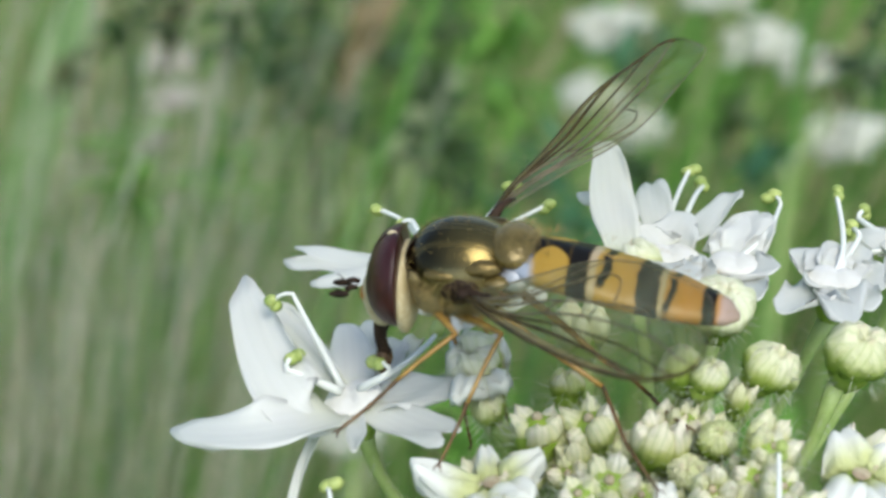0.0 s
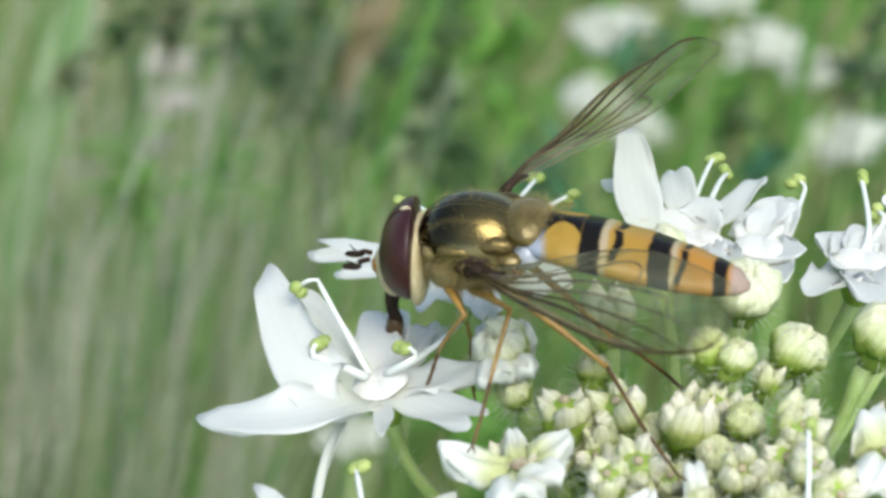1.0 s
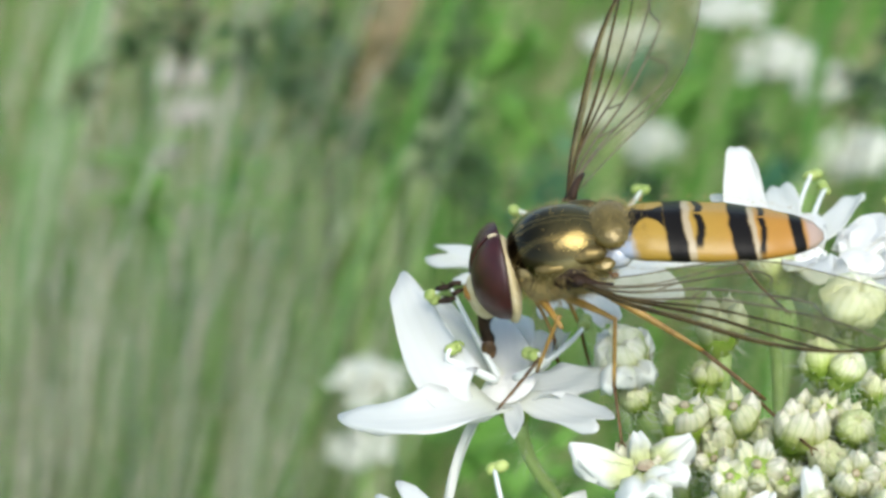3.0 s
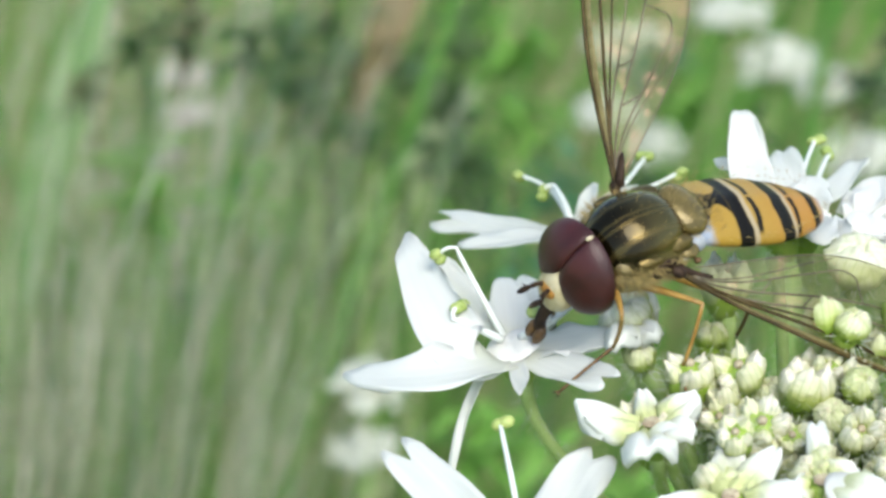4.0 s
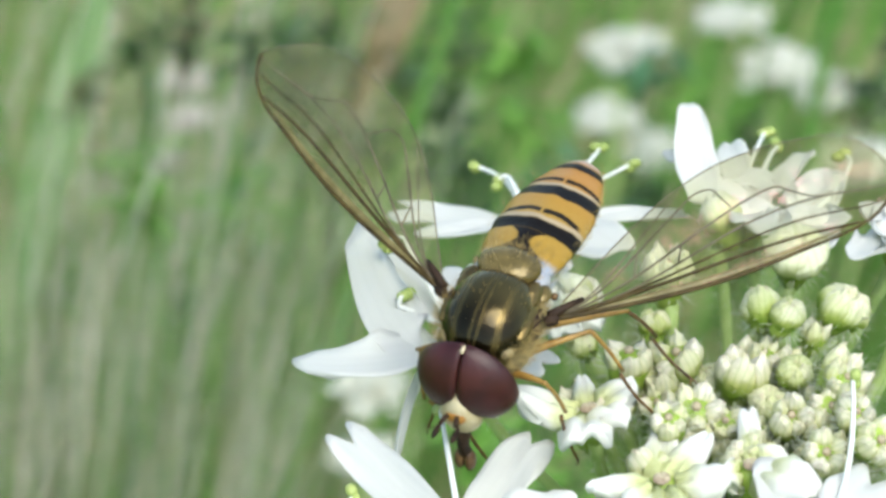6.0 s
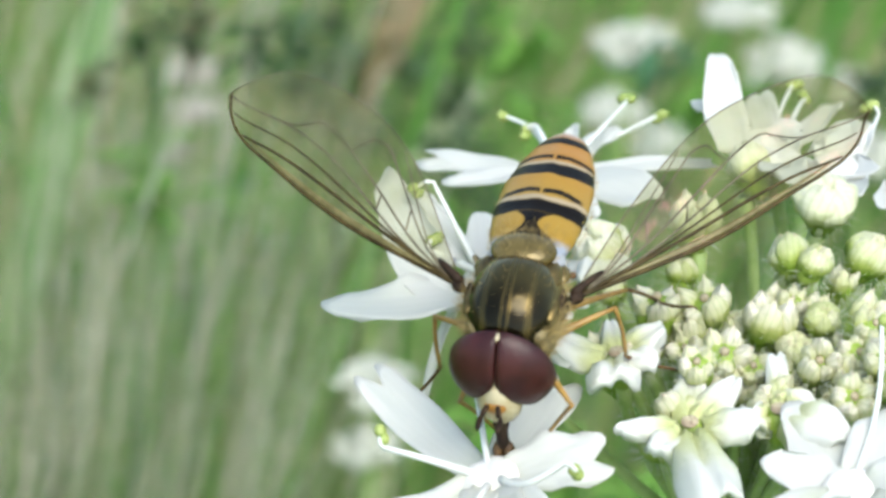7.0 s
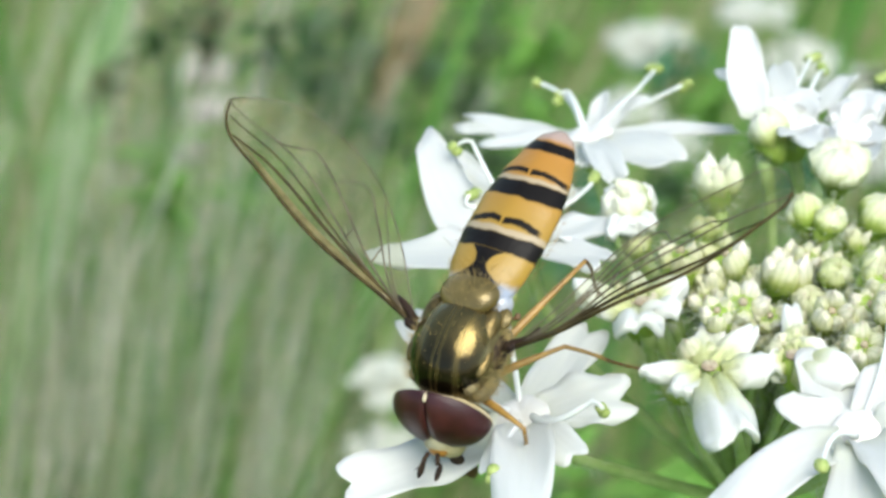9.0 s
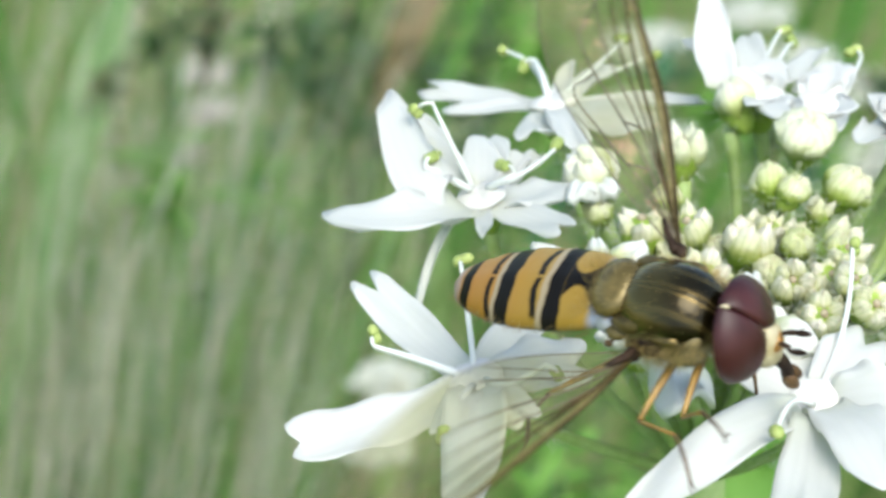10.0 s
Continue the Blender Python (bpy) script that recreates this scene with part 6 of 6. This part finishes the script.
    for s in (-1, 1):
        bm = bmesh.new()
        tube(bm, [(2.34, 0.12 * s, -0.36), (2.50, 0.17 * s, -0.36), (2.60, 0.20 * s, -0.42)], [0.06, 0.065, 0.07], 8)
        ball(bm, (2.76, 0.24 * s, -0.50), (0.24, 0.075, 0.09), 14, 10)
        tube(bm, [(2.72, 0.24 * s, -0.40), (2.88, 0.30 * s, -0.28)], [0.02, 0.008], 5)
        part("antenna", bm, DARK, head, "short dark clubbed feeler")
    bm = bmesh.new()
    ball(bm, (1.44, 0, 1.04), (0.13, 0.06, 0.08), 12, 8)
    part("ocelli", bm, FACE, head, "small pale triangle between the eyes")
    bm = bmesh.new()
    tube(bm, bow((1.72, 0, -1.10), (1.85, 0, -2.25), (0.14, 0, 0), 6), [0.26, 0.23, 0.19, 0.16, 0.15, 0.15, 0.17], 10)
    part("proboscis", bm, DARK, head, "dark extended mouthpart")
    bm = bmesh.new()
    for s in (-1, 1):
        ball(bm, (1.90, 0.13 * s, -2.45), (0.20, 0.14, 0.32), 14, 10)
    part("sponge_tip", bm, LEG_DARK, head, "brown split sponging tip")
    # balancers below the wings
    for s in (-1, 1):
        bm = bmesh.new()
        tube(bm, bow((-0.85, 0.95 * s, 0.35), (-1.12, 1.12 * s, 0.22), (0, 0, 0.05), 4), 0.04, 6)
        ball(bm, (-1.18, 1.16 * s, 0.20), (0.11, 0.09, 0.09), 10, 8)
        part("balancer", bm, LEG_DARK, fly, "small brown club behind the wing")
    # fuzz
    rng = random.Random(4)
    hairs = []
    for _ in range(4200):
        d = Vector((rng.gauss(0, 1), rng.gauss(0, 1), rng.gauss(0.25, 1))).normalized()
        p = Vector((0.03 + 1.36 * d.x, 1.19 * d.y, 0.14 + 1.11 * d.z))
        if d.x > 0.75 or (d.z > 0.35 and rng.random() < 0.93):
            continue
        length = 0.17 if d.z > 0.3 else 0.30
        swept = Vector((-0.05, 0, 0.25)) if d.z > 0.35 else Vector((-0.35, 0, 0.1))
        hairs.append((p, p + (d + swept + Vector((rng.gauss(0, .12), rng.gauss(0, .12), rng.gauss(0, .12)))).normalized() * length * rng.uniform(0.7, 1.3)))
    for _ in range(240):
        d = Vector((rng.gauss(-0.4, 1), rng.gauss(0, 1), rng.gauss(0.2, 0.8))).normalized()
        p = Vector((-1.24 + 0.56 * d.x, 0.84 * d.y, 0.84 + 0.39 * d.z))
        if d.z > -0.3:
            hairs.append((p, p + (d + Vector((-0.7, 0, 0.25))).normalized() * rng.uniform(0.08, 0.18)))
    for _ in range(360):
        s, b = rng.uniform(0.02, 0.97), rng.choice((rng.uniform(-0.5, 0.3), math.pi - rng.uniform(-0.5, 0.3)))
        w, h, mid = abdomen_ring(s)
        p = Vector((ABDOMEN_FRONT - ABDOMEN_LENGTH * s, math.cos(b) * w, mid + (abs(math.sin(b)) ** 0.85 if b > 0 and b < math.pi else -0.5) * h))
        d = Vector((-0.9, math.cos(b), math.sin(b))).normalized()
        hairs.append((p, p + d * rng.uniform(0.08, 0.18)))
    # pale upright down on the front of the hind body
    for _ in range(200):
        s, b = rng.uniform(0.02, 0.20), rng.uniform(0.45, math.pi - 0.45)
        w, h, mid = abdomen_ring(s)
        p = Vector((ABDOMEN_FRONT - ABDOMEN_LENGTH * s, math.cos(b) * w * 0.9, mid + math.sin(b) * h * 1.1))
        hairs.append((p, p + Vector((-0.3, math.cos(b) * 0.5, 1.0)).normalized() * rng.uniform(0.16, 0.32)))
    hair_mesh("fuzz", hairs, 0.0065, GOLD_HAIR, fly, "short golden hairs")
    moving = {"abdomen": abdomen, "head": head}
    first = wing_mesh(fly)
    moving["wing", 1] = first
    other = first.copy()
    scene.collection.objects.link(other)
    for piece in first.children:
        twin = piece.copy()
        scene.collection.objects.link(twin)
        twin.parent = other
    moving["wing", -1] = other
    for kind in ("fore", "mid", "hind"):
        for s in (1, -1):
            moving[kind, s] = leg_mesh(fly, kind, kind == "hind")
    return fly, moving


FLY, FLY_PARTS = hoverfly()


# ---- what moves ----
def aimed(root, way, lead):
    """A pose at root whose x points along way and whose y lies nearest to lead."""
    x = Vector(way).normalized()
    y = Vector(lead)
    y = (y - x * y.dot(x)).normalized()
    z = x.cross(y)
    m = Matrix((x, y, z)).transposed().to_4x4()
    m.translation = Vector(root) * MM
    return m


def motions():
    walk(UMBEL, [(row[0], placed(*row[1:])) for row in UMBEL_SWAY])
    walk(FLY, [(row[0], placed(*row[1:])) for row in FLY_PATH])
    hinge = Matrix.Translation(Vector((ABDOMEN_FRONT, 0, 0.42)) * MM)
    walk(FLY_PARTS["abdomen"], [(t, hinge @ pose(0, 0, 0, twist, lift, yaw) @ hinge.inverted()) for t, twist, lift, yaw in ABDOMEN_TURN])
    neck = Matrix.Translation(NECK * MM)
    walk(FLY_PARTS["head"], [(t, neck @ pose(0, 0, 0, roll, nod, yaw) @ neck.inverted() @ pose(0.20 * MM, 0, -0.16 * MM)) for t, roll, nod, yaw in HEAD_TURN])
    x, y, z = WING_ROOT
    walk(FLY_PARTS["wing", 1], [(row[0], aimed((x, y, z), row[1:4], row[4:7])) for row in WING_WAYS])
    walk(FLY_PARTS["wing", -1], [(row[0], aimed((x, -y, z), row[7:10], row[10:13])) for row in WING_WAYS])
    for (kind, s), ways in LEG_WAYS.items():
        x, y, z = LEG_ROOTS[kind]
        hip = Vector((x, y * s, z))
        chain = [[], [], []]
        for t, *way in ways:
            joint = hip.copy()
            for k in range(3):
                along = Vector(way[3 * k:3 * k + 3]).normalized()
                chain[k].append((t, aimed(joint, along, along.cross(Vector((0, -0.5 * s, -1))))))
                joint += along * LEG_SPANS[kind][k]
        for piece, rows in zip(FLY_PARTS[kind, s], chain):
            walk(piece, rows)


motions()
